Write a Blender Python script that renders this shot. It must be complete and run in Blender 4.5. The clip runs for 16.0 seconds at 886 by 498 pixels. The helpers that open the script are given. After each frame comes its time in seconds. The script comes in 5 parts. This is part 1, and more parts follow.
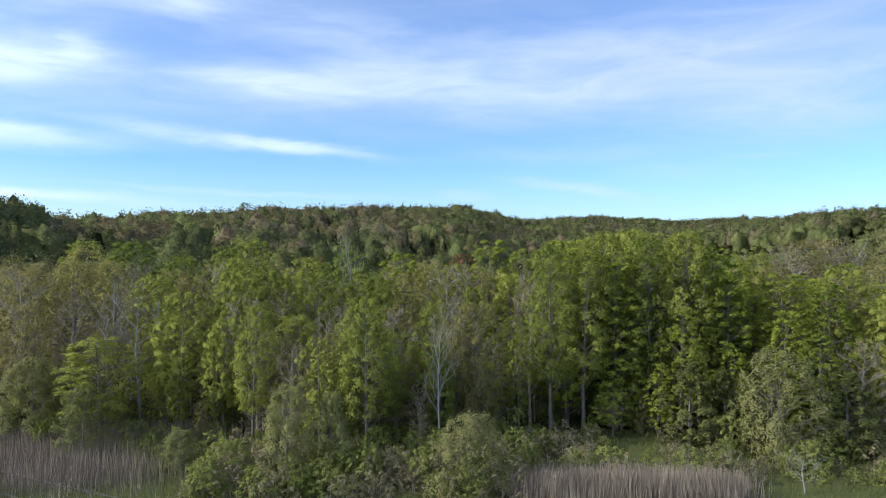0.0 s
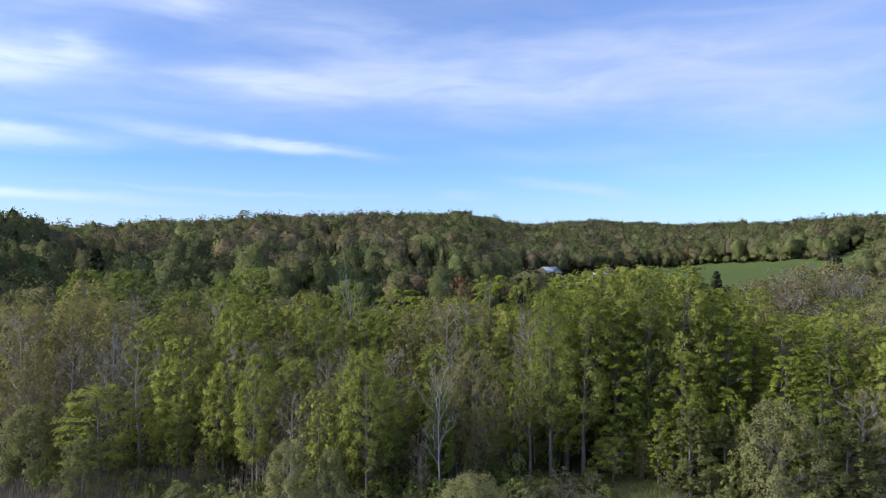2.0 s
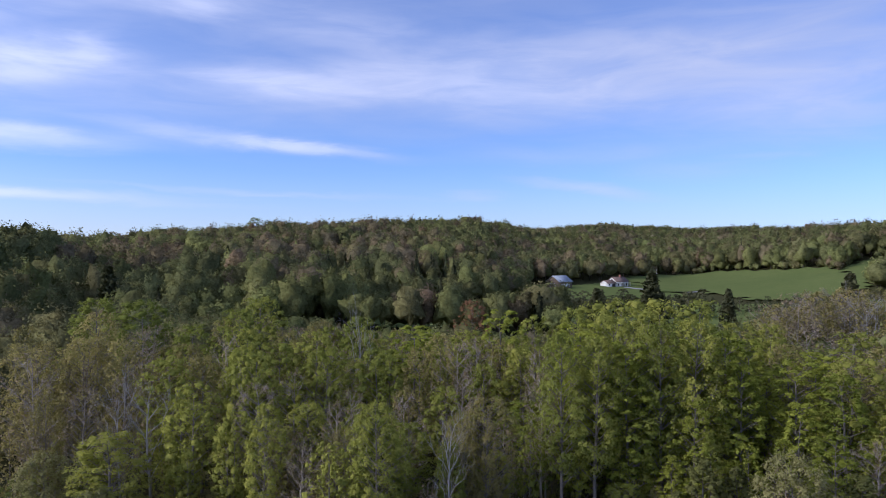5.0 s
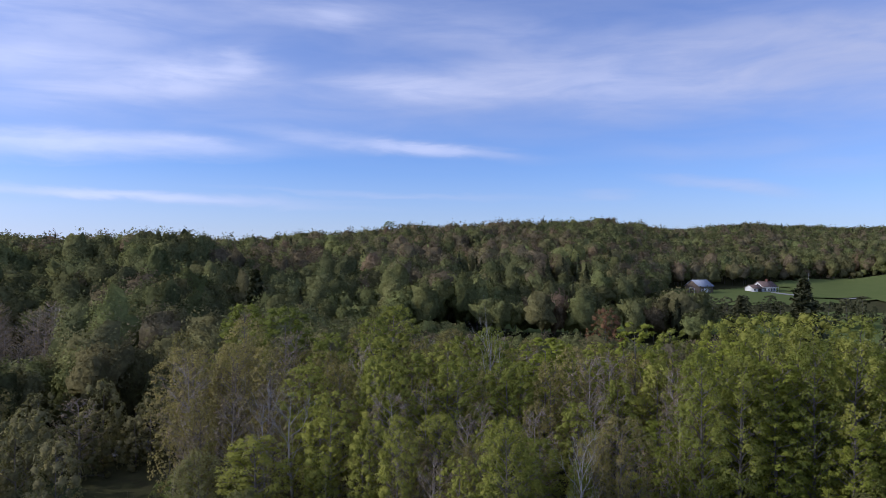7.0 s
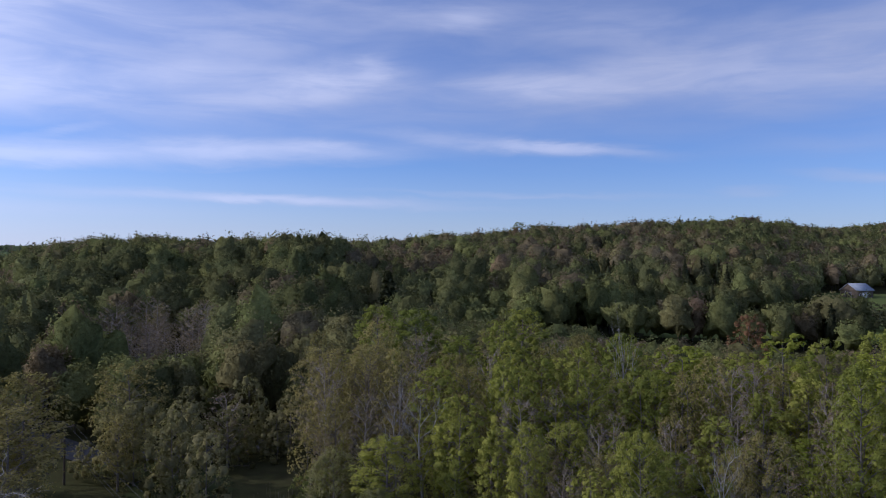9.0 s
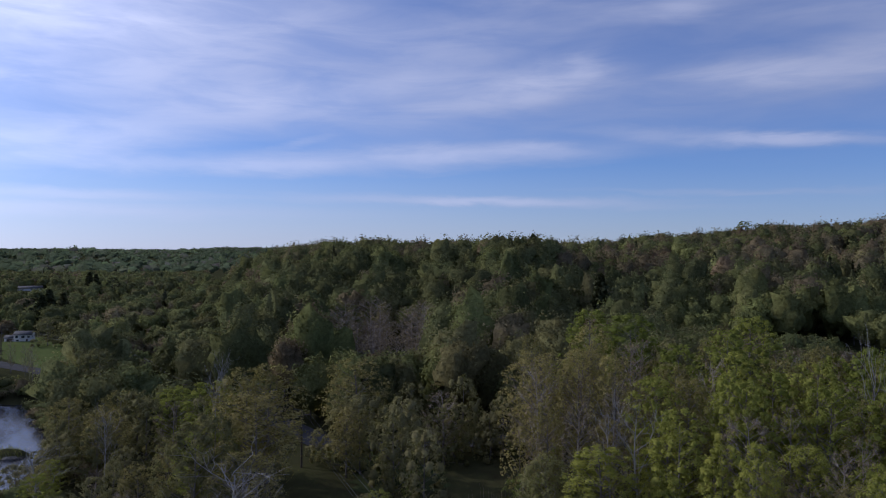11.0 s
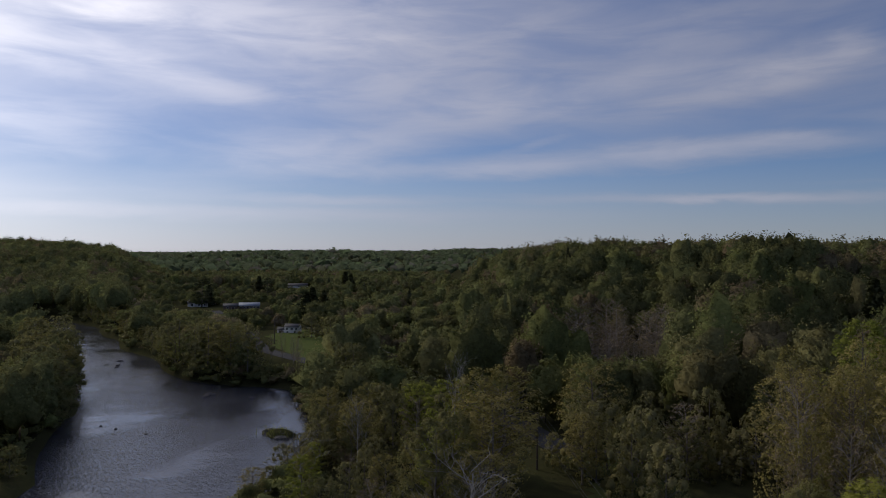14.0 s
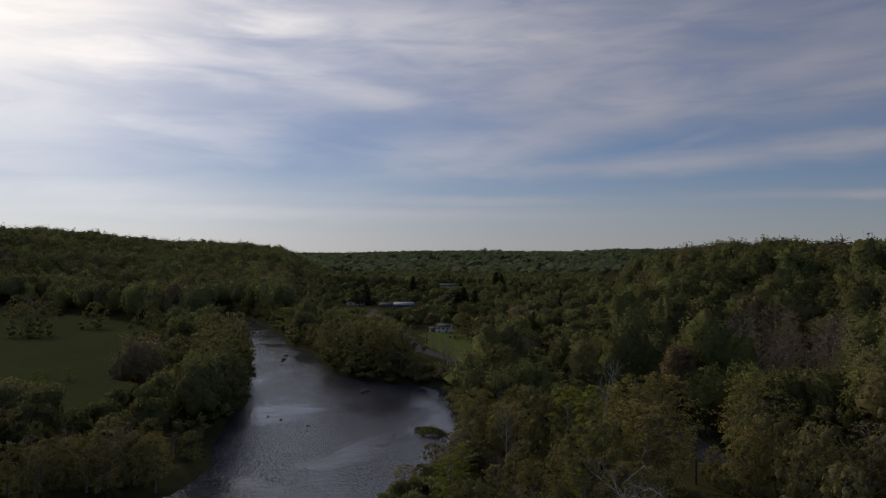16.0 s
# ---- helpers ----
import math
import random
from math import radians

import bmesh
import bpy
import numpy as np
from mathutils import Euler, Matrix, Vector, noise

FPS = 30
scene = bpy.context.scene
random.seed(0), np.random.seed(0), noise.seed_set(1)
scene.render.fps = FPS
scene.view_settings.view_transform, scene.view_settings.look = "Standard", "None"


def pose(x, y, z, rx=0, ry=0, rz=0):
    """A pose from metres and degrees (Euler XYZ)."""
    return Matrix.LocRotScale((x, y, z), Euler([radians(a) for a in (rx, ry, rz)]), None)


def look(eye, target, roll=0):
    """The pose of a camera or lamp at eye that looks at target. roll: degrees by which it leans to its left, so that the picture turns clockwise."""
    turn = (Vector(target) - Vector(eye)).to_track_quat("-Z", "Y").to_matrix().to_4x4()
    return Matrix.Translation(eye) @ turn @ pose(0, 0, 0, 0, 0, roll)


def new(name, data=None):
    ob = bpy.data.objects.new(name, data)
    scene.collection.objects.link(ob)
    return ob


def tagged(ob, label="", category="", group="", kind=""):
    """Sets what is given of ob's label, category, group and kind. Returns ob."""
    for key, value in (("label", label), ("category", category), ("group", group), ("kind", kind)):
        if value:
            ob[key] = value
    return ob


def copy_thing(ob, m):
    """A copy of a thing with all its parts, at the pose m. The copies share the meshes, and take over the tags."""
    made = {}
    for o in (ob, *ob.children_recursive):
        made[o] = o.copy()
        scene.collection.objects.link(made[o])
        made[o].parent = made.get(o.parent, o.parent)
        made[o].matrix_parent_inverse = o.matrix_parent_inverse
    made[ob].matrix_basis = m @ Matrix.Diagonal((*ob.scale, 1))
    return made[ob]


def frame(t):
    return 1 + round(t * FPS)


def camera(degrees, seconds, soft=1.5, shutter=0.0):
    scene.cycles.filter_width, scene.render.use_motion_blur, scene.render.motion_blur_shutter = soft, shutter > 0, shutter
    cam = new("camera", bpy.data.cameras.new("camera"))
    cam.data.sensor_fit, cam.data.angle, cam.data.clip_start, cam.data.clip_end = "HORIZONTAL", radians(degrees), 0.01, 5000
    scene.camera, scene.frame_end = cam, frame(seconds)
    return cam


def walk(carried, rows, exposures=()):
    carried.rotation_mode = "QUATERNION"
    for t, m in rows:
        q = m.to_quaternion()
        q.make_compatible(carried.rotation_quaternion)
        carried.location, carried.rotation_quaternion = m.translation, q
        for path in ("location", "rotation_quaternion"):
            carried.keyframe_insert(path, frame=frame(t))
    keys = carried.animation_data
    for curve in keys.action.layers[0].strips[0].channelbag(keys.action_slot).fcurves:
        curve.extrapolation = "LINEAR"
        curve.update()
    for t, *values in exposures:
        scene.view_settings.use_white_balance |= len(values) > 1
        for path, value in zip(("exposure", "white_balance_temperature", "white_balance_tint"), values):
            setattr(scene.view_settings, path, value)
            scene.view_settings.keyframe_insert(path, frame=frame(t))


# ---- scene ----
import itertools

# ---------------------------------------------------------------- camera
cam = camera(63.2, 16.0, 1.0)
PITCH, ROLL = 0.5, -0.19
ROWS = [
    (0.0, 0.00, 0.00, 20.50, 0.00), (0.5, -0.02, -0.01, 21.78, -0.01), (1.0, -0.05, -0.01, 23.04, -0.03),
    (1.5, -0.08, -0.02, 24.24, -0.03), (2.0, -0.11, -0.01, 25.34, -0.06), (2.5, -0.13, 0.00, 26.48, -0.08),
    (3.0, -0.14, 0.03, 27.54, -0.07), (3.5, -0.15, 0.06, 28.40, 0.13), (3.7, -0.15, 0.08, 28.70, 0.30),
    (5.8, -0.17, 0.38, 30.83, 1.48), (6.0, -0.17, 0.42, 30.98, 2.09), (6.4, -0.15, 0.51, 31.28, 4.68),
    (6.8, -0.12, 0.62, 31.53, 8.84), (7.0, -0.11, 0.68, 31.62, 11.13), (7.5, -0.07, 0.83, 31.71, 13.22),
    (8.0, -0.05, 0.97, 31.80, 15.32), (8.2, -0.06, 1.03, 31.85, 16.46), (10.3, -0.38, 1.53, 32.41, 31.73),
    (10.5, -0.42, 1.58, 32.44, 33.66), (11.0, -0.55, 1.68, 32.54, 38.05), (11.5, -0.71, 1.79, 32.58, 42.04),
    (12.0, -0.88, 1.89, 32.59, 44.79), (12.5, -1.06, 1.99, 32.58, 47.25), (13.0, -1.23, 2.10, 32.63, 50.00),
    (13.5, -1.40, 2.23, 32.71, 53.19), (14.0, -1.55, 2.37, 32.76, 56.49), (14.5, -1.69, 2.52, 32.80, 59.74),
    (15.0, -1.83, 2.69, 32.84, 62.91), (15.5, -1.96, 2.86, 32.89, 65.80), (16.0, -2.07, 3.04, 32.97, 68.46),
]
EXPOSURE = [(0.0, 0.24, 5780, 2), (1.0, 0.12, 5600, 5), (1.5, 0.08, 5600, 7), (3.5, -0.03, 5600, 17), (7.0, -0.4, 5550, 20), (11.0, -0.93, 5520, 20), (12.5, -1.18, 5900, 18), (13.5, -1.32, 6200, 16), (16.0, -1.72, 6900, 13)]
walk(cam, [(t, pose(x, y, z, 90 + PITCH, ROLL, yaw)) for t, x, y, z, yaw in ROWS], EXPOSURE)

# ---------------------------------------------------------------- sun and sky
SUN_AZ, SUN_EL = 106.0, 27.0      # degrees to the left of +y, degrees up
a_, e_ = radians(SUN_AZ), radians(SUN_EL)
SUN_DIR = Vector((-math.sin(a_) * math.cos(e_), math.cos(a_) * math.cos(e_), math.sin(e_)))
sun = new("sun", bpy.data.lights.new("sun", "SUN"))
sun.data.energy, sun.data.angle, sun.data.color = 2.8, radians(0.6), (1.0, 0.925, 0.78)
sun.matrix_world = look((0, 0, 300), Vector((0, 0, 300)) - SUN_DIR)


class Nodes:
    """Short hand for a node tree."""

    def __init__(self, tree):
        self.tree = tree
        tree.nodes.clear()

    def add(self, kind, inputs=None, operation="", clamp=False, interpolation="", colour_mix="", attribute=""):
        n = self.tree.nodes.new(kind)
        if operation:
            n.operation = operation
        if clamp:
            n.use_clamp = True
        if interpolation:
            n.interpolation_type = interpolation
        if colour_mix:
            n.data_type, n.blend_type = "RGBA", colour_mix
        if attribute:
            n.attribute_name = attribute
        for k, v in (inputs or {}).items():
            if isinstance(v, bpy.types.NodeSocket):
                self.tree.links.new(v, n.inputs[k])
            else:
                n.inputs[k].default_value = v
        return n

    def math(self, op, a, b=0.0, c=0.0, clamp=False):
        return self.add("ShaderNodeMath", {0: a, 1: b, 2: c}, operation=op, clamp=clamp).outputs[0]

    def step(self, v, lo, hi, out_lo=0.0, out_hi=1.0):
        return self.add("ShaderNodeMapRange", {0: v, 1: lo, 2: hi, 3: out_lo, 4: out_hi}, interpolation="SMOOTHSTEP").outputs[0]

    def mix(self, f, a, b, mode="MIX"):
        n = self.add("ShaderNodeMix", {0: f, 6: a, 7: b}, colour_mix=mode)
        return n.outputs[2]

    def noise(self, vec, scale, detail=4.0, rough=0.55, dist=0.0):
        return self.add("ShaderNodeTexNoise", {"Vector": vec, "Scale": scale, "Detail": detail, "Roughness": rough, "Distortion": dist})

    def ramp(self, v, stops):
        n = self.add("ShaderNodeValToRGB", {0: v})
        el = n.color_ramp.elements
        while len(el) < len(stops):
            el.new(0.5)
        for e, (p, c) in zip(el, stops):
            e.position, e.color = p, (*c, 1.0)
        return n.outputs[0]


world = bpy.data.worlds.new("sky")
scene.world = world
world.use_nodes = True
W = Nodes(world.node_tree)
sky = W.add("ShaderNodeTexSky")
sky.sky_type, sky.sun_disc, sky.sun_elevation, sky.sun_rotation = "NISHITA", False, e_, -a_
sky.altitude, sky.air_density, sky.dust_density, sky.ozone_density = 300.0, 1.0, 0.1, 3.5
coord = W.add("ShaderNodeTexCoord").outputs["Generated"]
xyz = W.add("ShaderNodeSeparateXYZ", {0: coord})
X, Y, Zd = xyz.outputs
azim = W.math("MULTIPLY", W.math("ARCTAN2", W.math("MULTIPLY", X, -1.0), Y), 57.29578)
elev = W.math("MULTIPLY", W.math("ARCSINE", Zd), 57.29578)
# thin cirrus: a faint level sheet, torn by finer wisps
angles = W.add("ShaderNodeCombineXYZ", {0: azim, 1: elev, 2: 0.0}).outputs[0]
sheets = W.add("ShaderNodeMapping", {"Vector": angles, "Rotation": (0, 0, radians(-6)), "Scale": (0.034, 0.15, 1.0), "Location": (2.3, 0.7, 0)}).outputs[0]
veil_n = W.noise(sheets, 1.0, 5.0, 0.5, 0.7).outputs[0]
fine_n = W.noise(W.add("ShaderNodeMapping", {"Vector": angles, "Rotation": (0, 0, radians(4)), "Scale": (0.1, 0.5, 1.0)}).outputs[0], 1.0, 6.0, 0.56, 0.5).outputs[0]
veil_n = W.math("ADD", veil_n, W.step(azim, 20.0, 75.0, 0.0, 0.28))
veil = W.math("MULTIPLY", W.step(veil_n, 0.3, 0.7, 0.3, 0.62), W.step(fine_n, 0.25, 0.7, 0.6, 1.0))
veil = W.math("MULTIPLY", veil, W.step(elev, 6.0, 14.0, 0.25, 1.0))
veil = W.math("MAXIMUM", veil, W.math("MULTIPLY", W.step(elev, 0.0, 9.0, 1.0, 0.0), W.step(azim, 15.0, 60.0, 0.45, 0.75)))
# banks and streaks: azimuth, elevation, half length, half width, rise per degree, strength
NORTH = [(15.1, 8.6, 9.6, 0.55, 0.09, 0.9), (11.7, 8.3, 4.7, 0.4, 0.09, 0.9), (29.7, 13.3, 4.8, 1.44, -0.1, 0.2), (13.4, 12.8, 6.4, 0.99, 0.05, 0.55), (-3.0, 12.5, 11.7, 1.89, 0.08, 0.6),
         (-9.6, 14.9, 15.3, 2.47, -0.1, 0.45), (-24.0, 12.2, 11.3, 2.92, -0.05, 0.5), (3.8, 16.7, 11.2, 1.44, 0.15, 0.4), (19.7, 18.1, 2.0, 0.81, 0, 0.4), (-9.6, 5.5, 3.9, 0.4, 0.12, 0.6), (-13.5, 4.8, 2.6, 0.36, 0.12, 0.4)]
LOW_NORTH = [(-10.9, 7.8, 8.7, 0.63, 0, 0.3), (-18.9, 6.4, 4.8, 0.76, 0, 0.35), (-1.6, 4.8, 2.2, 0.36, 0, 0.4), (14.7, 4.8, 10.9, 0.22, 0.03, 0.35), (29.6, 8.2, 3.7, 0.49, 0.12, 0.4), (-23.6, 7.3, 2.6, 0.27, 0, 0.3), (-27.6, 9.4, 7.8, 2.47, 0, 0.35)]
NORTH_WEST = [(33.9, 13.1, 8.0, 1.35, 0, 0.26), (28.3, 14.6, 2.9, 1.12, -0.2, 0.18), (38.7, 15.3, 7.1, 2.02, 0, 0.3), (36.5, 8.1, 9.9, 0.72, 0.03, 0.42), (33.9, 4.2, 13.8, 0.36, 0.03, 0.55), (21.1, 18.5, 5.2, 0.99, 0, 0.35)]
WEST = [(44.1, 7.4, 19.1, 0.85, -0.04, 1.0), (54.8, 6.7, 12.4, 0.54, 0, 0.6), (49.3, 8.7, 2.2, 0.27, -0.25, 0.5), (64.5, 4.3, 8.3, 0.36, 0, 0.5), (35.1, 4.3, 13.9, 0.31, 0, 0.5), (66.3, 8.0, 7.7, 2.02, 0, 0.5),
        (52.8, 12.1, 14.7, 2.25, 0.05, 0.45), (32.8, 12.7, 8.0, 1.44, -0.2, 0.45), (26.9, 14.4, 1.5, 1.12, -0.5, 0.3), (60.8, 15.9, 11.5, 1.89, 0.1, 0.35), (14.1, 13.4, 9.4, 1.26, -0.1, 0.3)]
RIVER_WEST = [(64.7, 8.1, 18.9, 1.62, -0.22, 0.5), (74.9, 12.7, 6.9, 0.99, 0.25, 0.35), (84.7, 7.6, 7.0, 1.62, 0, 0.45), (60.3, 17.5, 22.4, 2.25, 0, 0.35), (71.2, 3.2, 21.9, 0.54, 0, 0.4), (47.7, 12.6, 11.4, 0.99, -0.12, 0.3)]
SUNWARD = [(94.9, 4.9, 10.8, 1.62, 0, 0.5), (91.2, 9.5, 7.6, 1.17, 0, 0.45), (80.6, 17.2, 3.0, 0.81, 0, 0.5), (93.1, 14.1, 7.4, 1.8, 0, 0.4)]
tear = W.noise(W.add("ShaderNodeMapping", {"Vector": angles, "Rotation": (0, 0, radians(5)), "Scale": (0.16, 0.75, 1.0)}).outputs[0], 1.0, 5.0, 0.6, 0.6).outputs["Color"]
tear = W.add("ShaderNodeVectorMath", {0: tear, 1: (0.5, 0.5, 0.5)}, operation="SUBTRACT").outputs[0]
torn = W.add("ShaderNodeVectorMath", {0: tear, 1: (4.5, 1.1, 0.0), 2: angles}, operation="MULTIPLY_ADD").outputs[0]
wisp = W.step(fine_n, 0.3, 0.68, 0.6, 1.05)
streaks = 0.0
for a0, e0, ha, he, rise, power in NORTH + LOW_NORTH + NORTH_WEST + WEST + RIVER_WEST + SUNWARD:
    near = W.add("ShaderNodeMapping", {"Vector": torn, "Location": (a0, e0, 0), "Rotation": (0, 0, math.atan(rise)), "Scale": (ha, he, 1.0)})
    near.vector_type = "TEXTURE"
    far_off = W.add("ShaderNodeVectorMath", {0: near.outputs[0]}, operation="LENGTH").outputs["Value"]
    streaks = W.math("ADD", streaks, W.step(far_off, 0.0, 1.7, power, 0.0))
streaks = W.math("MULTIPLY", streaks, wisp)
total = W.math("SUBTRACT", W.math("ADD", veil, 1.0), W.math("EXPONENT", W.math("MULTIPLY", streaks, -0.75)))
total = W.math("MINIMUM", total, 1.0)
cosun = W.add("ShaderNodeVectorMath", {0: coord, 1: tuple(SUN_DIR)}, operation="DOT_PRODUCT").outputs["Value"]
glow = W.math("POWER", W.math("MAXIMUM", cosun, 0.0), 8.0)
total = W.math("MAXIMUM", total, W.math("MULTIPLY", glow, W.step(fine_n, 0.2, 0.7, 0.75, 1.0)))
toward = W.math("POWER", W.math("MAXIMUM", W.math("ADD", W.math("MULTIPLY", cosun, 0.5), 0.5), 0.0), 2.0)
cloud_level = W.math("ADD", W.math("ADD", 4.5, W.math("ADD", W.math("MULTIPLY", toward, 4.2), W.math("MULTIPLY", W.math("MINIMUM", streaks, 1.2), 1.1))), W.math("MULTIPLY", glow, 28.0))
cloud = W.add("ShaderNodeVectorMath", {0: W.mix(glow, (0.95, 0.98, 1.12, 1.0), (1.04, 0.99, 0.86, 1.0)), "Scale": cloud_level}, operation="SCALE").outputs[0]
clear = W.mix(1.0, sky.outputs[0], (0.84, 0.96, 1.24, 1.0), "MULTIPLY")
both = W.mix(W.math("MULTIPLY", total, 0.85), clear, cloud)
back = W.add("ShaderNodeBackground", {"Color": both, "Strength": 0.14})
out = W.add("ShaderNodeOutputWorld", {"Surface": back.outputs[0]})

# ---------------------------------------------------------------- materials


def material(name):
    m = bpy.data.materials.new(name)
    m.use_nodes = True
    return m, Nodes(m.node_tree)


def finish(n, shader):
    n.add("ShaderNodeOutputMaterial", {"Surface": shader})


def plain(name, colour, rough=0.7, spread=0.12, scale=2.0, bump=0.0, metal=0.0):
    """Paint, bark, metal: a colour with blotches at two scales and a fine relief."""
    m, n = material(name)
    pos = n.add("ShaderNodeTexCoord").outputs["Object"]
    big = n.noise(pos, scale, 3.0).outputs[0]
    small = n.noise(pos, scale * 9.0, 4.0).outputs[0]
    v = n.math("ADD", n.math("MULTIPLY", big, 0.6), n.math("MULTIPLY", small, 0.4))
    lo = tuple(c * (1 - 2 * spread) for c in colour)
    hi = tuple(min(1, c * (1 + 2 * spread)) for c in colour)
    col = n.ramp(v, [(0.3, lo), (0.7, hi)])
    sock = {"Base Color": col, "Roughness": rough, "Metallic": metal, "Specular IOR Level": 0.12 if rough > 0.4 else 0.5}
    if bump:
        sock["Normal"] = n.add("ShaderNodeBump", {"Height": small, "Strength": bump, "Distance": 0.05}).outputs[0]
    finish(n, n.add("ShaderNodeBsdfPrincipled", sock).outputs[0])
    return m


def leaf_shader(n, col, through_share, rough=0.55):
    top = n.add("ShaderNodeBsdfPrincipled", {"Base Color": col, "Roughness": rough, "Specular IOR Level": 0.0}).outputs[0]
    back_ = n.add("ShaderNodeBsdfTranslucent", {"Color": n.mix(1.0, col, (1.05, 1.15, 0.75, 1.0), "MULTIPLY")}).outputs[0]
    return n.add("ShaderNodeMixShader", {0: through_share, 1: top, 2: back_}).outputs[0]


def foliage(name, dark, light, through_share=0.36):
    """Leaves: each tree has its own tone, each leaf a little of its own."""
    m, n = material(name)
    own = n.add("ShaderNodeObjectInfo").outputs["Random"]
    isl = n.add("ShaderNodeNewGeometry").outputs["Random Per Island"]
    v = n.math("ADD", n.math("MULTIPLY", own, 0.78), n.math("MULTIPLY", isl, 0.22))
    pos = n.add("ShaderNodeTexCoord").outputs["Object"]
    grain = n.noise(pos, 1.7, 4.0, 0.65).outputs[0]
    col = n.ramp(v, [(0.12, dark), (0.88, light)])
    col = n.add("ShaderNodeVectorMath", {0: col, "Scale": n.step(grain, 0.3, 0.7, 0.8, 1.2)}, operation="SCALE").outputs[0]
    finish(n, leaf_shader(n, col, through_share))
    return m


def woods_material(name):
    """Far crowns: tone holds each tree's leaf colour plus painted light, shade and haze."""
    m, n = material(name)
    tone = n.add("ShaderNodeAttribute", attribute="tone").outputs["Color"]
    isl = n.add("ShaderNodeNewGeometry").outputs["Random Per Island"]
    pos = n.add("ShaderNodeTexCoord").outputs["Object"]
    grain = n.noise(pos, 1.1, 5.0, 0.7).outputs[0]
    k = n.math("MULTIPLY", n.math("ADD", 0.86, n.math("MULTIPLY", isl, 0.28)), n.step(grain, 0.32, 0.68, 0.76, 1.24))
    col = n.add("ShaderNodeVectorMath", {0: tone, "Scale": k}, operation="SCALE").outputs[0]
    nor = n.add("ShaderNodeBump", {"Height": grain, "Strength": 0.4, "Distance": 0.6}).outputs[0]
    top = n.add("ShaderNodeBsdfPrincipled", {"Base Color": col, "Roughness": 0.8, "Specular IOR Level": 0.0, "Normal": nor}).outputs[0]
    back_ = n.add("ShaderNodeBsdfTranslucent", {"Color": col}).outputs[0]
    finish(n, n.add("ShaderNodeMixShader", {0: 0.34, 1: top, 2: back_}).outputs[0])
    return m


def ground_material(name, low, high, tuft, scale, bump=0.5):
    m, n = material(name)
    pos = n.add("ShaderNodeTexCoord").outputs["Object"]
    big = n.noise(pos, scale, 4.0).outputs[0]
    mid = n.noise(pos, scale * 7.0, 4.0).outputs[0]
    fine = n.noise(pos, scale * 60.0, 3.0).outputs[0]
    v = n.math("ADD", n.math("MULTIPLY", big, 0.55), n.math("MULTIPLY", mid, 0.45))
    col = n.mix(n.step(fine, 0.4, 0.75, 0.0, 0.6), n.ramp(v, [(0.32, low), (0.68, high)]), (*tuft, 1.0))
    nor = n.add("ShaderNodeBump", {"Height": n.math("ADD", mid, n.math("MULTIPLY", fine, 0.4)), "Strength": bump, "Distance": 0.4}).outputs[0]
    finish(n, n.add("ShaderNodeBsdfPrincipled", {"Base Color": col, "Roughness": 1.0, "Specular IOR Level": 0.0, "Normal": nor}).outputs[0])
    return m


def water_material():
    m, n = material("river_water")
    pos = n.add("ShaderNodeTexCoord").outputs["Object"]
    flow = n.add("ShaderNodeMapping", {"Vector": pos, "Rotation": (0, 0, radians(-12)), "Scale": (1.0, 2.2, 1.0)}).outputs[0]
    swell = n.noise(flow, 0.45, 2.0, 0.5, 0.4).outputs[0]
    rip = n.noise(flow, 0.95, 3.0, 0.6, 0.8).outputs[0]
    riffle = n.step(n.noise(pos, 0.035, 3.0, 0.55, 1.0).outputs[0], 0.4, 0.58, 0.25, 1.0)
    h = n.math("ADD", n.math("MULTIPLY", swell, 0.3), n.math("MULTIPLY", n.math("MULTIPLY", rip, 0.9), riffle))
    nor = n.add("ShaderNodeBump", {"Height": h, "Strength": 0.6, "Distance": 0.3}).outputs[0]
    finish(n, n.add("ShaderNodeBsdfPrincipled", {"Base Color": (0.05, 0.052, 0.066, 1.0), "Roughness": 0.07, "IOR": 1.33, "Normal": nor}).outputs[0])
    return m


M_LEAF = {
    "maple": foliage("maple_leaves", (0.190, 0.218, 0.036), (0.370, 0.378, 0.063)),
    "leafy": foliage("spring_leaves", (0.182, 0.206, 0.044), (0.350, 0.342, 0.075)),
    "olive": foliage("young_olive_leaves", (0.232, 0.198, 0.074), (0.360, 0.296, 0.114)),
    "budding": foliage("leaf_buds", (0.203, 0.151, 0.101), (0.313, 0.244, 0.154)),
    "willow": foliage("willow_leaves", (0.209, 0.208, 0.085), (0.394, 0.348, 0.143)),
    "cedar": foliage("cedar_sprays", (0.093, 0.104, 0.032), (0.174, 0.166, 0.053), 0.1),
    "spruce": foliage("spruce_needles", (0.070, 0.078, 0.038), (0.122, 0.120, 0.058), 0.1),
    "shrub": foliage("shrub_leaves", (0.166, 0.186, 0.05), (0.312, 0.312, 0.094)),
    "rust": foliage("rust_buds", (0.220, 0.120, 0.064), (0.313, 0.172, 0.090)),
    "thicket": foliage("sparse_brown_leaves", (0.220, 0.182, 0.106), (0.325, 0.270, 0.148), 0.36),
    "bankside": foliage("dull_green_leaves", (0.186, 0.172, 0.074), (0.302, 0.265, 0.122), 0.36),
}
M_BARK = plain("grey_brown_bark", (0.19, 0.165, 0.14), 0.9, 0.2, 1.2, 0.6)
M_PALE = plain("pale_bare_bark", (0.35, 0.325, 0.29), 0.85, 0.15, 1.0, 0.4)
M_TWIG = plain("brown_twigs", (0.33, 0.28, 0.225), 0.9, 0.2, 1.0)
M_WOODS = woods_material("distant_leaves")
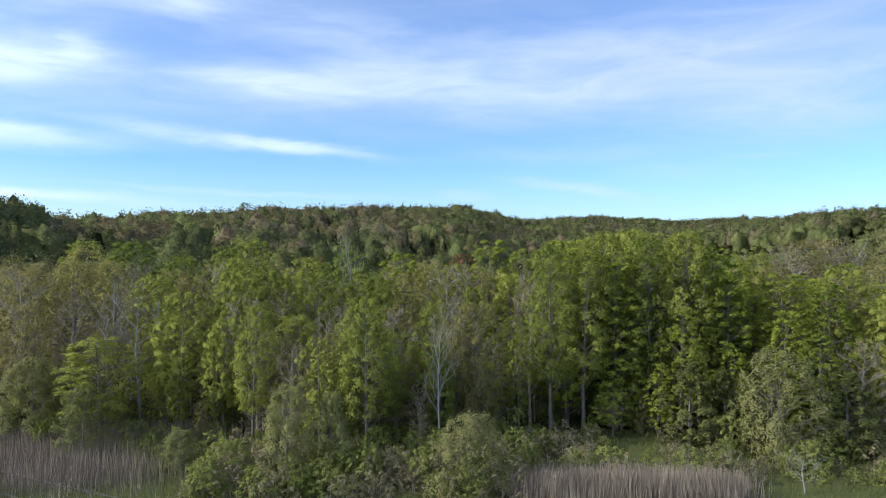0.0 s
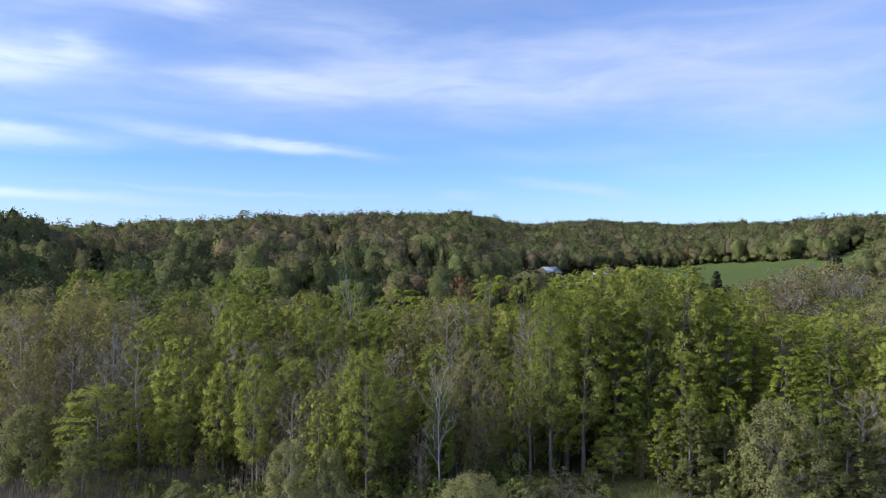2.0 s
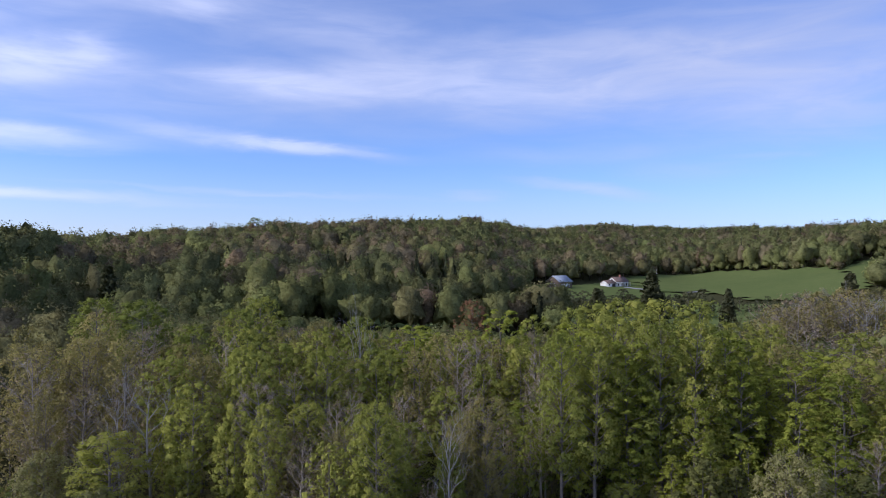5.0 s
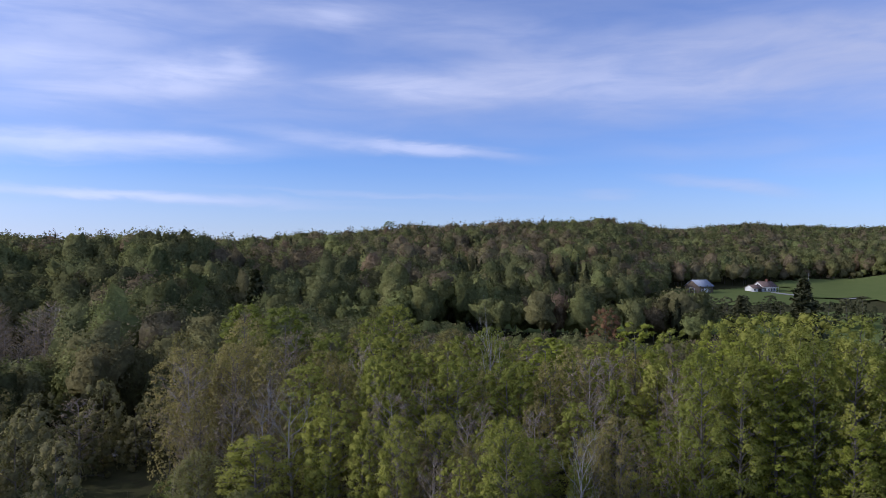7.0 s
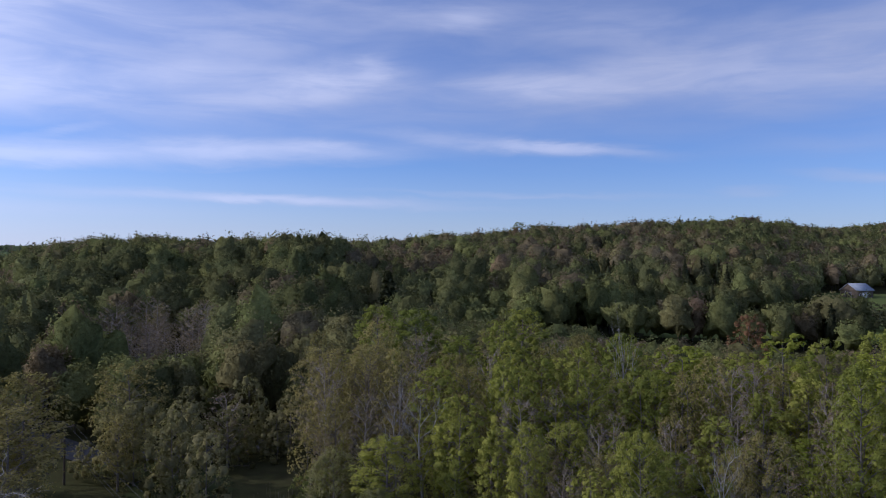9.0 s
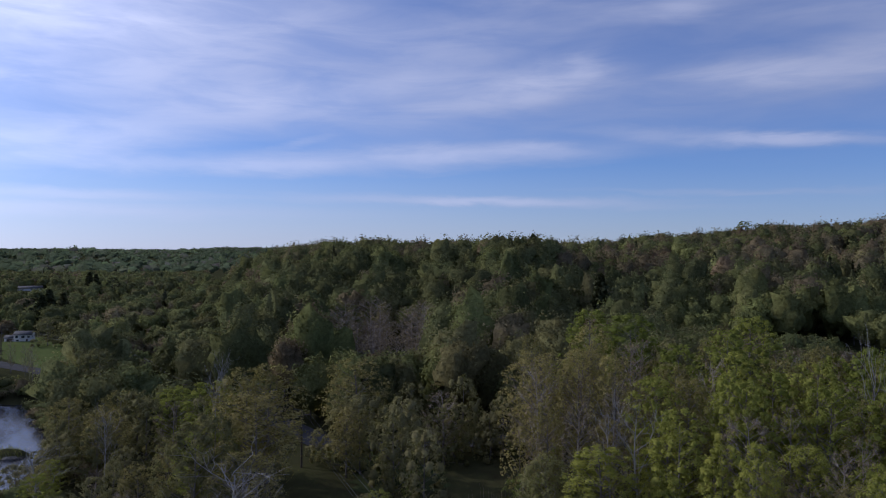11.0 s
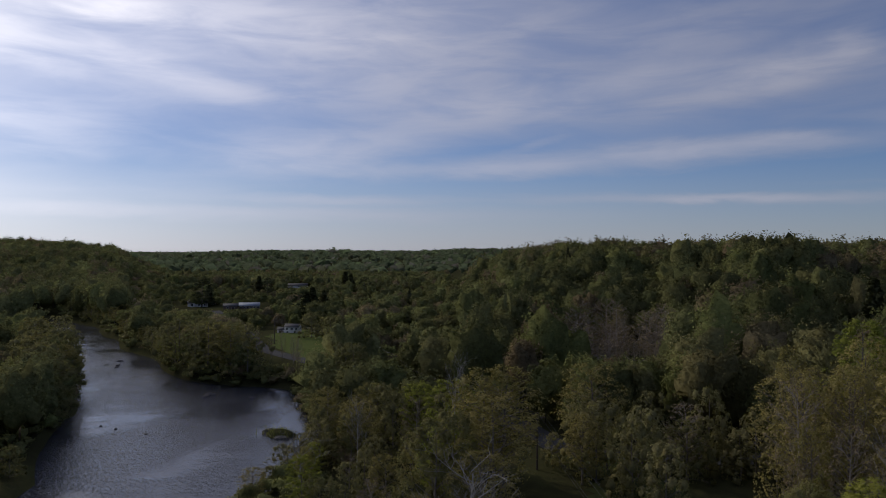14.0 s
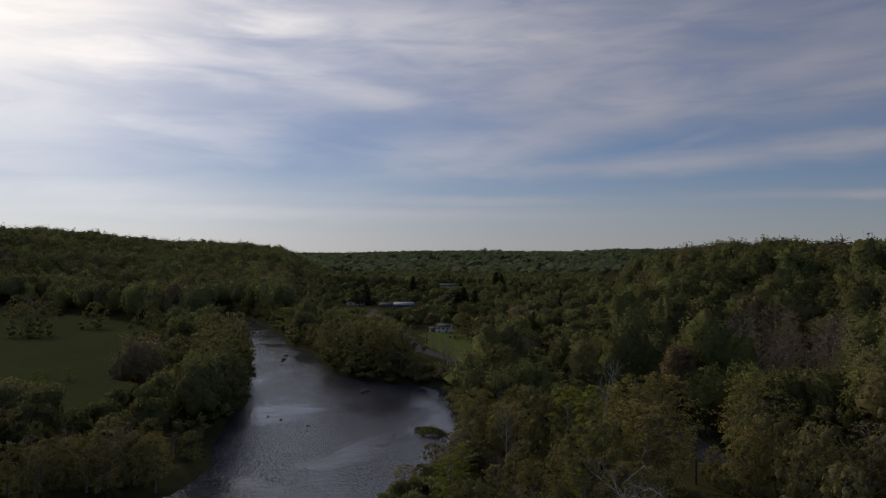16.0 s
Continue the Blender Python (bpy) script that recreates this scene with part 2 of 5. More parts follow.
M_GROUND = ground_material("woodland_floor", (0.045, 0.04, 0.022), (0.075, 0.075, 0.032), (0.05, 0.06, 0.02), 0.05)
M_MARSH = ground_material("marsh_grass", (0.075, 0.088, 0.028), (0.135, 0.135, 0.05), (0.14, 0.12, 0.07), 0.12)
M_FIELD = ground_material("field_grass", (0.095, 0.125, 0.038), (0.125, 0.15, 0.048), (0.14, 0.155, 0.058), 0.03, 0.25)
M_MEADOW = ground_material("meadow_grass", (0.048, 0.058, 0.025), (0.067, 0.079, 0.032), (0.076, 0.085, 0.036), 0.04, 0.3)
M_ROAD = ground_material("worn_asphalt", (0.075, 0.073, 0.07), (0.115, 0.112, 0.108), (0.14, 0.135, 0.13), 0.3, 0.2)
M_GRAVEL = ground_material("pale_gravel", (0.26, 0.25, 0.24), (0.36, 0.35, 0.33), (0.42, 0.41, 0.39), 0.5, 0.2)
M_WATER = water_material()
M_REED = plain("dry_reed", (0.3, 0.235, 0.18), 0.9, 0.2, 0.4)
M_GRASS = foliage("marsh_blades", (0.13, 0.145, 0.04), (0.24, 0.23, 0.085), 0.35)
M_STONE = plain("river_stone", (0.085, 0.08, 0.075), 0.8, 0.2, 1.0, 0.6)

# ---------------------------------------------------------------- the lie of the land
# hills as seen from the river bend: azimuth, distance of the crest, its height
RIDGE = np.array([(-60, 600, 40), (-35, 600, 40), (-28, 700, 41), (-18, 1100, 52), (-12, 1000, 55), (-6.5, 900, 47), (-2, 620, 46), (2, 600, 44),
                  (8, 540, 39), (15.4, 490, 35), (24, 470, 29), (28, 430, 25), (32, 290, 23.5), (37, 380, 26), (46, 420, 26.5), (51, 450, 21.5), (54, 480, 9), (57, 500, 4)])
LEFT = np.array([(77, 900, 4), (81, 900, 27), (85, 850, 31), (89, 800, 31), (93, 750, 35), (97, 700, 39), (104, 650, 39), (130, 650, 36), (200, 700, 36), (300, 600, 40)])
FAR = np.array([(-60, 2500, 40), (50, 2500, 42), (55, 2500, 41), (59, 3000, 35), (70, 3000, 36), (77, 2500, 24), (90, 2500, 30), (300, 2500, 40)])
RIVER = np.array([(30, -420, 22), (-10, -230, 22), (-45, -110, 22), (-79, -30, 16), (-97, 13, 15), (-112, 27.5, 19), (-138, 37, 23), (-162, 42, 25), (-191, 36.5, 14), (-238, 39, 11), (-300, 38.5, 12.5), (-380, 37, 13), (-408, 28, 12), (-430, 4, 11), (-455, -16, 11), (-480, -20, 10)])
ROAD = np.array([(20, 196), (-14, 166), (-40, 140), (-62, 114), (-74, 94), (-88, 83), (-104, 88), (-132, 91), (-165, 88), (-197, 84), (-222, 80), (-262, 88), (-330, 100), (-372, 108)])


def smooth(v, lo, hi):
    u = np.clip((v - lo) / (hi - lo), 0, 1)
    return u * u * (3 - 2 * u)


def near_line(x, y, line):
    """Distance to a polyline, and the place along it in segments."""
    best, where = np.full(np.shape(x), 1e9), np.zeros(np.shape(x))
    for i in range(len(line) - 1):
        (ax, ay), (bx, by) = line[i][:2], line[i + 1][:2]
        dx, dy = bx - ax, by - ay
        u = np.clip(((x - ax) * dx + (y - ay) * dy) / (dx * dx + dy * dy), 0, 1)
        d = np.hypot(x - ax - u * dx, y - ay - u * dy)
        where = np.where(d < best, i + u, where)
        best = np.minimum(best, d)
    return best, where


def polar(x, y):
    az = np.degrees(np.arctan2(-x, y))
    return np.where(az < -60, az + 360, az), np.hypot(x, y)


def bank(x, y):
    """Metres outside the water's edge."""
    d, w = near_line(x, y, RIVER)
    wob = 1.6 * np.sin(x * 0.11 + 1.3 * np.sin(y * 0.07)) + 1.0 * np.sin(y * 0.19 + x * 0.05)
    return d - np.interp(w, np.arange(len(RIVER)), RIVER[:, 2]) + wob


def land(x, y):
    x, y = np.asarray(x, float), np.asarray(y, float)
    az, r = polar(x, y)
    h = low = 1.2 + 2.0 * smooth(r, 110, 260)
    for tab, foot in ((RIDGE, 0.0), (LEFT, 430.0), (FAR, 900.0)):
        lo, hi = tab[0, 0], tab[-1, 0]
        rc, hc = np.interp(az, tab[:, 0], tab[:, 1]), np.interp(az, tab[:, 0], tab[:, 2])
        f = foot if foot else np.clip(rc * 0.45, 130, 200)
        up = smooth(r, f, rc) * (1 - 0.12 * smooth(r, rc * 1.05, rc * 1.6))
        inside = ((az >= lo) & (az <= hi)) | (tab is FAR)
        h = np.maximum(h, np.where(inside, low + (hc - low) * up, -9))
    h = np.maximum(h, low + 30 * np.exp(-((az - 65) / 4.5) ** 2 - ((r - 1900) / 450) ** 2))
    roll_ = 0.9 * np.sin(x * 0.021 + 2) * np.sin(y * 0.017) + 0.5 * np.sin(x * 0.06 + y * 0.043)
    h = h + roll_ * smooth(r, 120, 320)
    b = bank(x, y)
    return np.where(b < 14, -2.4 + (h + 2.4) * smooth(b, -4, 3.0), h)


def inside(x, y, poly):
    poly = np.asarray(poly, float)
    hit = np.zeros(np.shape(x), bool)
    for (ax, ay), (bx, by) in zip(poly, np.roll(poly, -1, 0)):
        cross = (ay > y) != (by > y)
        hit ^= cross & (x < (bx - ax) * (y - ay) / (by - ay + 1e-12) + ax)
    return hit


# ---------------------------------------------------------------- mesh building


class Sheet:
    """Gathers four-sided faces for one mesh."""

    def __init__(self):
        self.v, self.q, self.n, self.nor = [], [], 0, []

    def add(self, v, q, nor=None):
        v = np.asarray(v, float).reshape(-1, 3)
        self.nor.append(np.zeros_like(v) if nor is None else np.repeat(nor, len(v) // len(nor), 0))
        self.v.append(v)
        self.q.append(np.asarray(q, int) + self.n)
        self.n += len(v)

    def quads(self, v, nor=None):
        """Loose quads; nor: the way each one faces for the light, so that a crown shades as one round mass."""
        v = np.asarray(v, float).reshape(-1, 3)
        self.add(v, np.arange(len(v)).reshape(-1, 4), nor)

    def tris(self, v, nor=None):
        v = np.asarray(v, float).reshape(-1, 3)
        self.add(v, np.arange(len(v)).reshape(-1, 3), nor)

    def tube(self, pts, radii, sides=6):
        pts, radii = np.asarray(pts, float), np.asarray(radii, float)
        way = np.gradient(pts, axis=0)
        way /= np.linalg.norm(way, axis=1)[:, None] + 1e-9
        ref = np.where(np.abs(way[:, 2:3]) < 0.9, [[0, 0, 1.0]], [[1.0, 0, 0]])
        u = np.cross(way, ref)
        u /= np.linalg.norm(u, axis=1)[:, None] + 1e-9
        w = np.cross(way, u)
        a = np.arange(sides) * 2 * np.pi / sides
        ring = pts[:, None] + radii[:, None, None] * (np.cos(a)[None, :, None] * u[:, None] + np.sin(a)[None, :, None] * w[:, None])
        n = len(pts)
        i, j = np.meshgrid(np.arange(n - 1), np.arange(sides), indexing="ij")
        k = (j + 1) % sides
        self.add(ring.reshape(-1, 3), np.stack([i * sides + j, i * sides + k, (i + 1) * sides + k, (i + 1) * sides + j], -1).reshape(-1, 4))

    def box(self, lo, hi):
        (x0, y0, z0), (x1, y1, z1) = lo, hi
        v = [(x0, y0, z0), (x1, y0, z0), (x1, y1, z0), (x0, y1, z0), (x0, y0, z1), (x1, y0, z1), (x1, y1, z1), (x0, y1, z1)]
        self.add(v, [(3, 2, 1, 0), (4, 5, 6, 7), (0, 1, 5, 4), (1, 2, 6, 5), (2, 3, 7, 6), (3, 0, 4, 7)])

    def mesh(self, name, mat, even=False, tone=None):
        v = np.concatenate(self.v)
        faces = [np.asarray(f, np.int32).reshape(-1, np.shape(f)[-1]) for f in self.q]
        sizes = np.concatenate([np.full(len(f), f.shape[1], np.int32) for f in faces])
        q = np.concatenate([f.ravel() for f in faces])
        me = bpy.data.meshes.new(name)
        me.vertices.add(len(v))
        me.vertices.foreach_set("co", v.astype(np.float32).ravel())
        me.loops.add(len(q))
        me.loops.foreach_set("vertex_index", q)
        me.polygons.add(len(sizes))
        me.polygons.foreach_set("loop_start", np.concatenate([[0], np.cumsum(sizes)[:-1]]).astype(np.int32))
        if tone is not None:
            at = me.attributes.new("tone", "FLOAT_COLOR", "POINT")
            at.data.foreach_set("color", np.c_[tone, np.ones(len(tone))].astype(np.float32).ravel())
        me.update(calc_edges=True)
        nor = np.concatenate(self.nor)
        if even or nor.any():
            me.polygons.foreach_set("use_smooth", np.ones(len(sizes), bool))
        if nor.any():
            me.normals_split_custom_set_from_vertices(nor.tolist())
        me.materials.append(mat)
        return me


def part(name, sheet, mat, parent, label="", even=False):
    ob = new(name, sheet.mesh(name, mat, even))
    ob.parent = parent
    return tagged(ob, label)


def leaves(rng, centres, radii, count, size, flat=1.0, up=0.35, loose=0.8, long=1.5, outward=None, tuft=0.4, inner=0.4, rough=0.14):
    """Small pointed leaf sprays on and in round tufts: the corners of each, and the way it faces."""
    n = len(centres) * count
    d = rng.normal(size=(n, 3))
    d /= np.linalg.norm(d, axis=1)[:, None]
    c, r = np.repeat(centres, count, 0), np.repeat(radii, count)
    d[:, 2] = np.where(d[:, 2] < -0.45, -d[:, 2], d[:, 2])
    p = c + d * (r * np.where(rng.random(n) < 0.18, rng.uniform(0.5, 1.45 if inner < 0.6 else 1.05, n), rng.uniform(inner, 1.08 if inner < 0.6 else 1.0, n)))[:, None] * np.array([1, 1, flat])
    nor = d + rng.normal(size=(n, 3)) * loose + np.array([0, 0, up])
    face = tuft * d + np.array([0, 0, up]) + rng.normal(size=(n, 3)) * rough
    if outward is not None:
        nor += np.repeat(outward, count, 0)
        face += np.repeat(outward, count, 0)
    nor /= np.linalg.norm(nor, axis=1)[:, None]
    face /= np.linalg.norm(face, axis=1)[:, None]
    u = np.cross(nor, rng.normal(size=(n, 3)))
    u /= np.linalg.norm(u, axis=1)[:, None]
    w = np.cross(nor, u)
    s = size * rng.uniform(0.6, 1.35, n)[:, None]
    u, w = u * s * 0.5 * long, w * s * 0.5
    return np.stack([p - u - w, p + 1.1 * u, p - 0.7 * u + w], 1), face


GOLD = (1 + 5 ** 0.5) / 2
ICO = np.array([(-1, GOLD, 0), (1, GOLD, 0), (-1, -GOLD, 0), (1, -GOLD, 0), (0, -1, GOLD), (0, 1, GOLD), (0, -1, -GOLD), (0, 1, -GOLD), (GOLD, 0, -1), (GOLD, 0, 1), (-GOLD, 0, -1), (-GOLD, 0, 1)]) / math.hypot(1, GOLD)
ICO_FACES = np.array([(i, j, k) for i, j, k in itertools.combinations(range(12), 3)
                      if max(np.linalg.norm(ICO[i] - ICO[j]), np.linalg.norm(ICO[j] - ICO[k]), np.linalg.norm(ICO[i] - ICO[k])) < 1.2])
flip = np.einsum("ij,ij->i", np.cross(ICO[ICO_FACES[:, 1]] - ICO[ICO_FACES[:, 0]], ICO[ICO_FACES[:, 2]] - ICO[ICO_FACES[:, 0]]), ICO[ICO_FACES[:, 0]]) < 0
ICO_FACES[flip] = ICO_FACES[flip][:, [0, 2, 1]]


def lumps(rng, sheet, centres, radii, flat, outward, tuft=0.7):
    """The dense inner foliage: one uneven clump for each tuft."""
    n = len(centres)
    d = np.tile(ICO, (n, 1))
    r = np.repeat(radii, 12) * rng.uniform(0.62, 1.2, n * 12)
    v = np.repeat(centres, 12, 0) + d * r[:, None] * np.array([1, 1, flat])
    nor = tuft * d + np.repeat(outward, 12, 0) + np.array([0, 0, 0.1]) + rng.normal(size=d.shape) * 0.12
    nor /= np.linalg.norm(nor, axis=1)[:, None]
    f = (np.arange(n)[:, None, None] * 12 + ICO_FACES[None]).reshape(-1, 3)
    sheet.add(v, f, nor)

# ---------------------------------------------------------------- ground, river, road
az_front = np.radians(np.arange(-46, 116, 0.75))
az_back = np.radians(np.arange(116, 314, 4.0))
azs = np.concatenate([az_front, az_back])
rings = np.concatenate([[0.0], np.geomspace(6, 4800, 200)])
A, R = np.meshgrid(azs, rings, indexing="ij")
gx, gy = -np.sin(A) * R, np.cos(A) * R
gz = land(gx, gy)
i, j = np.meshgrid(np.arange(len(azs)), np.arange(len(rings) - 1), indexing="ij")
i2 = (i + 1) % len(azs)
nr = len(rings)
sheet = Sheet()
sheet.add(np.stack([gx, gy, gz], -1), np.stack([i * nr + j, i * nr + j + 1, i2 * nr + j + 1, i2 * nr + j], -1))
ground = tagged(new("ground", sheet.mesh("ground", M_GROUND, True)), "wooded valley floor and hills of leaf litter and grass", "ground", kind="structure")


def strip(line, half, z_of, steps=8):
    """A band of quads along a polyline."""
    line = np.asarray(line, float)
    s = np.linspace(0, len(line) - 1, (len(line) - 1) * steps + 1)
    x, y = np.interp(s, np.arange(len(line)), line[:, 0]), np.interp(s, np.arange(len(line)), line[:, 1])
    for _ in range(6):
        x[1:-1], y[1:-1] = (x[:-2] + 2 * x[1:-1] + x[2:]) / 4, (y[:-2] + 2 * y[1:-1] + y[2:]) / 4
    w = np.interp(s, np.arange(len(line)), half) if np.ndim(half) else np.full(len(s), half)
    tx, ty = np.gradient(x), np.gradient(y)
    ln = np.hypot(tx, ty)
    nx, ny = -ty / ln, tx / ln
    cols = np.linspace(-1, 1, 5)
    px, py = x[:, None] + nx[:, None] * w[:, None] * cols, y[:, None] + ny[:, None] * w[:, None] * cols
    sh = Sheet()
    i, j = np.meshgrid(np.arange(len(s) - 1), np.arange(4), indexing="ij")
    sh.add(np.stack([px, py, z_of(px, py)], -1), np.stack([i * 5 + j, i * 5 + j + 1, (i + 1) * 5 + j + 1, (i + 1) * 5 + j], -1))
    return sh


gx_, gy_ = np.meshgrid(np.arange(-920, 70, 4.0), np.arange(-430, 90, 4.0), indexing="ij")
wet = bank(gx_[:-1, :-1] + 2, gy_[:-1, :-1] + 2) < 7
i, j = np.nonzero(wet)
nn = gx_.shape[1]
water_sheet = Sheet()
water_sheet.add(np.stack([gx_, gy_, 0 * gx_], -1), np.stack([i * nn + j, (i + 1) * nn + j, (i + 1) * nn + j + 1, i * nn + j + 1], -1))
tagged(new("water", water_sheet.mesh("water", M_WATER, True)), "dark slow river with rippled surface reflecting the sky", "river", kind="structure")
road_sheet = strip(ROAD, 2.7, lambda x, y: land(x, y) + 0.12, 14)
tagged(new("road", road_sheet.mesh("road", M_ROAD, True)), "narrow worn grey asphalt road beside the river", "road", kind="structure")

LAWN = [(-186, 82), (-180, 98), (-228, 106), (-262, 112), (-266, 101), (-255, 96), (-224, 85)]
VERGE = [(-66, 70), (-60, 80), (-72, 90), (-84, 94), (-92, 88), (-80, 76)]
MEADOW = [(-150, -12), (-172, -2), (-205, 3), (-280, 4), (-345, -6), (-385, -30), (-430, -50), (-446, -76), (-440, -150), (-300, -140), (-160, -60)]
HAYFIELD = [(108, 455), (141, 495), (181, 492), (200, 456), (217, 420), (200, 352), (186, 328), (148, 322), (140, 345), (135, 395), (114, 398)]
FARFIELD = [(216, 404), (240, 420), (265, 390), (230, 358), (201, 350), (195, 354)]
STRIPFIELD = [(-36, 256), (-30, 274), (-20, 286), (15, 298), (59, 320), (105, 335), (140, 318), (250, 262), (210, 172), (120, 215), (70, 250), (30, 264), (-20, 252)]
YARD = [(40, 385), (62, 352), (98, 358), (125, 385), (118, 408), (112, 450), (98, 444), (70, 418), (48, 412)]
BELT = [(20, 298), (34, 350), (40, 390), (62, 356), (98, 362), (148, 326), (190, 300), (60, 286)]


def patch(name, poly, mat, lift, step, label):
    """A field: a fine sheet that follows the land inside a rough outline."""
    poly = np.asarray(poly, float)
    lo, hi = poly.min(0) - step, poly.max(0) + step
    xs, ys = np.arange(lo[0], hi[0], step), np.arange(lo[1], hi[1], step)
    X_, Y_ = np.meshgrid(xs, ys, indexing="ij")
    cx, cy = X_[:-1, :-1] + step / 2, Y_[:-1, :-1] + step / 2
    keep = inside(cx + 1.5 * np.sin(cy * 0.3), cy + 1.5 * np.sin(cx * 0.27), poly)
    n = len(ys)
    i, j = np.nonzero(keep)
    sh = Sheet()
    sh.add(np.stack([X_, Y_, land(X_, Y_) + lift], -1), np.stack([i * n + j, (i + 1) * n + j, (i + 1) * n + j + 1, i * n + j + 1], -1))
    return tagged(new(name, sh.mesh(name, mat, True)), label, "grass", kind="structure")


patch("lawn", LAWN, M_FIELD, 0.1, 3.0, "mown green lawn sloping from a white house")
patch("verge", VERGE, M_MEADOW, 0.08, 2.0, "rough dark green grass beside the road")
patch("meadow", MEADOW, M_MEADOW, 0.12, 4.0, "open dark green meadow behind the river trees")
patch("hayfield", HAYFIELD, M_FIELD, 0.9, 5.0, "bright green hay field rising towards woods")
patch("far_field", FARFIELD, M_FIELD, 0.84, 6.0, "bright green field beyond a hedge line")
patch("yard", YARD, M_FIELD, 0.3, 4.0, "short green grass round the farm buildings")
patch("paddock", STRIPFIELD, M_FIELD, 0.3, 5.0, "green pasture strip between woods and farm")
marsh_poly = [(-62, 48), (-48, 80), (-30, 80), (-18, 70), (0, 66), (8, 80), (22, 80), (30, 74), (46, 76), (60, 60), (40, 40), (0, 36), (-30, 40)]
patch("marsh", marsh_poly, M_MARSH, 0.06, 2.0, "damp green and straw coloured marsh grass")

# ---------------------------------------------------------------- trees
rng = np.random.default_rng(7)
SHAPES = {  # height, crown radius, crown base, tufts, leaves a tuft, leaf size, flatness, bark
    "maple": (18.0, 3.2, 0.16, 170, 84, 0.175, 0.58, M_BARK),
    "leafy": (19.0, 4.0, 0.28, 180, 80, 0.165, 0.8, M_BARK),
    "olive": (18.0, 4.6, 0.28, 180, 60, 0.15, 0.85, M_BARK),
    "budding": (17.0, 4.0, 0.25, 80, 22, 0.17, 1.0, M_TWIG),
    "willow": (8.5, 3.2, 0.02, 150, 100, 0.115, 1.25, M_BARK),
    "cedar": (9.0, 1.9, 0.03, 80, 90, 0.16, 1.1, M_BARK),
    "shrub": (3.0, 1.7, 0.03, 48, 60, 0.095, 0.9, M_TWIG),
    "thicket": (3.0, 1.9, 0.02, 30, 34, 0.12, 0.9, M_TWIG),
    "bankside": (12.0, 4.6, 0.06, 110, 76, 0.2, 0.95, M_BARK),
    "pine": (13.0, 3.6, 0.12, 60, 80, 0.4, 0.7, M_BARK),
}
NAMES = {"maple": "maple_tree", "leafy": "deciduous_tree", "olive": "poplar_tree", "budding": "budding_tree", "willow": "willow", "cedar": "cedar",
         "shrub": "shrub", "pine": "pine_tree", "spruce": "spruce_tree", "dead": "bare_tree", "rust": "rust_tree", "thicket": "twiggy_bush", "bankside": "riverside_tree"}
LABELS = {
    "maple": "tall maple with layered bright yellow-green spring leaves", "leafy": "tall deciduous tree with fresh green rounded crown",
    "olive": "broad tree with thin olive-yellow spring foliage", "budding": "twiggy brown tree just coming into bud",
    "willow": "low bushy willow with pale grey-green leaves", "cedar": "dense columnar cedar with dull green sprays",
    "shrub": "small green shrub at the wood's edge", "pine": "dark rounded pine near the farm",
    "spruce": "dark conical spruce with drooping boughs", "dead": "bare tree with pale whitish trunk and limbs",
    "rust": "tree with rust-orange new leaves", "thicket": "low tangled bush of grey-brown twigs with sparse leaves", "bankside": "broad bushy tree with dull green leaves near the river"}


def profile(kind, u):
    if kind == "maple":
        return np.sqrt(np.clip(1 - (1.6 * u - 0.68) ** 2, 0.03, 1))
    if kind == "cedar":
        return np.sin(np.pi * np.clip(0.12 + 0.85 * u, 0, 1)) ** 0.7 * (1.05 - 0.35 * u)
    if kind in ("willow", "shrub", "thicket", "bankside"):
        return np.sqrt(np.clip(1 - (1.25 * u - 0.3) ** 2, 0.02, 1))
    return np.sqrt(np.clip(1 - (1.75 * u - 0.8) ** 2, 0.03, 1))


def limb(rng, a, b, bow, n=5):
    s = np.linspace(0, 1, n)[:, None]
    mid = rng.normal(size=3) * bow
    return a + (b - a) * s + mid * (s * (1 - s) * 4) + np.array([0, 0, 0.3]) * bow * (s * (1 - s) * 4)


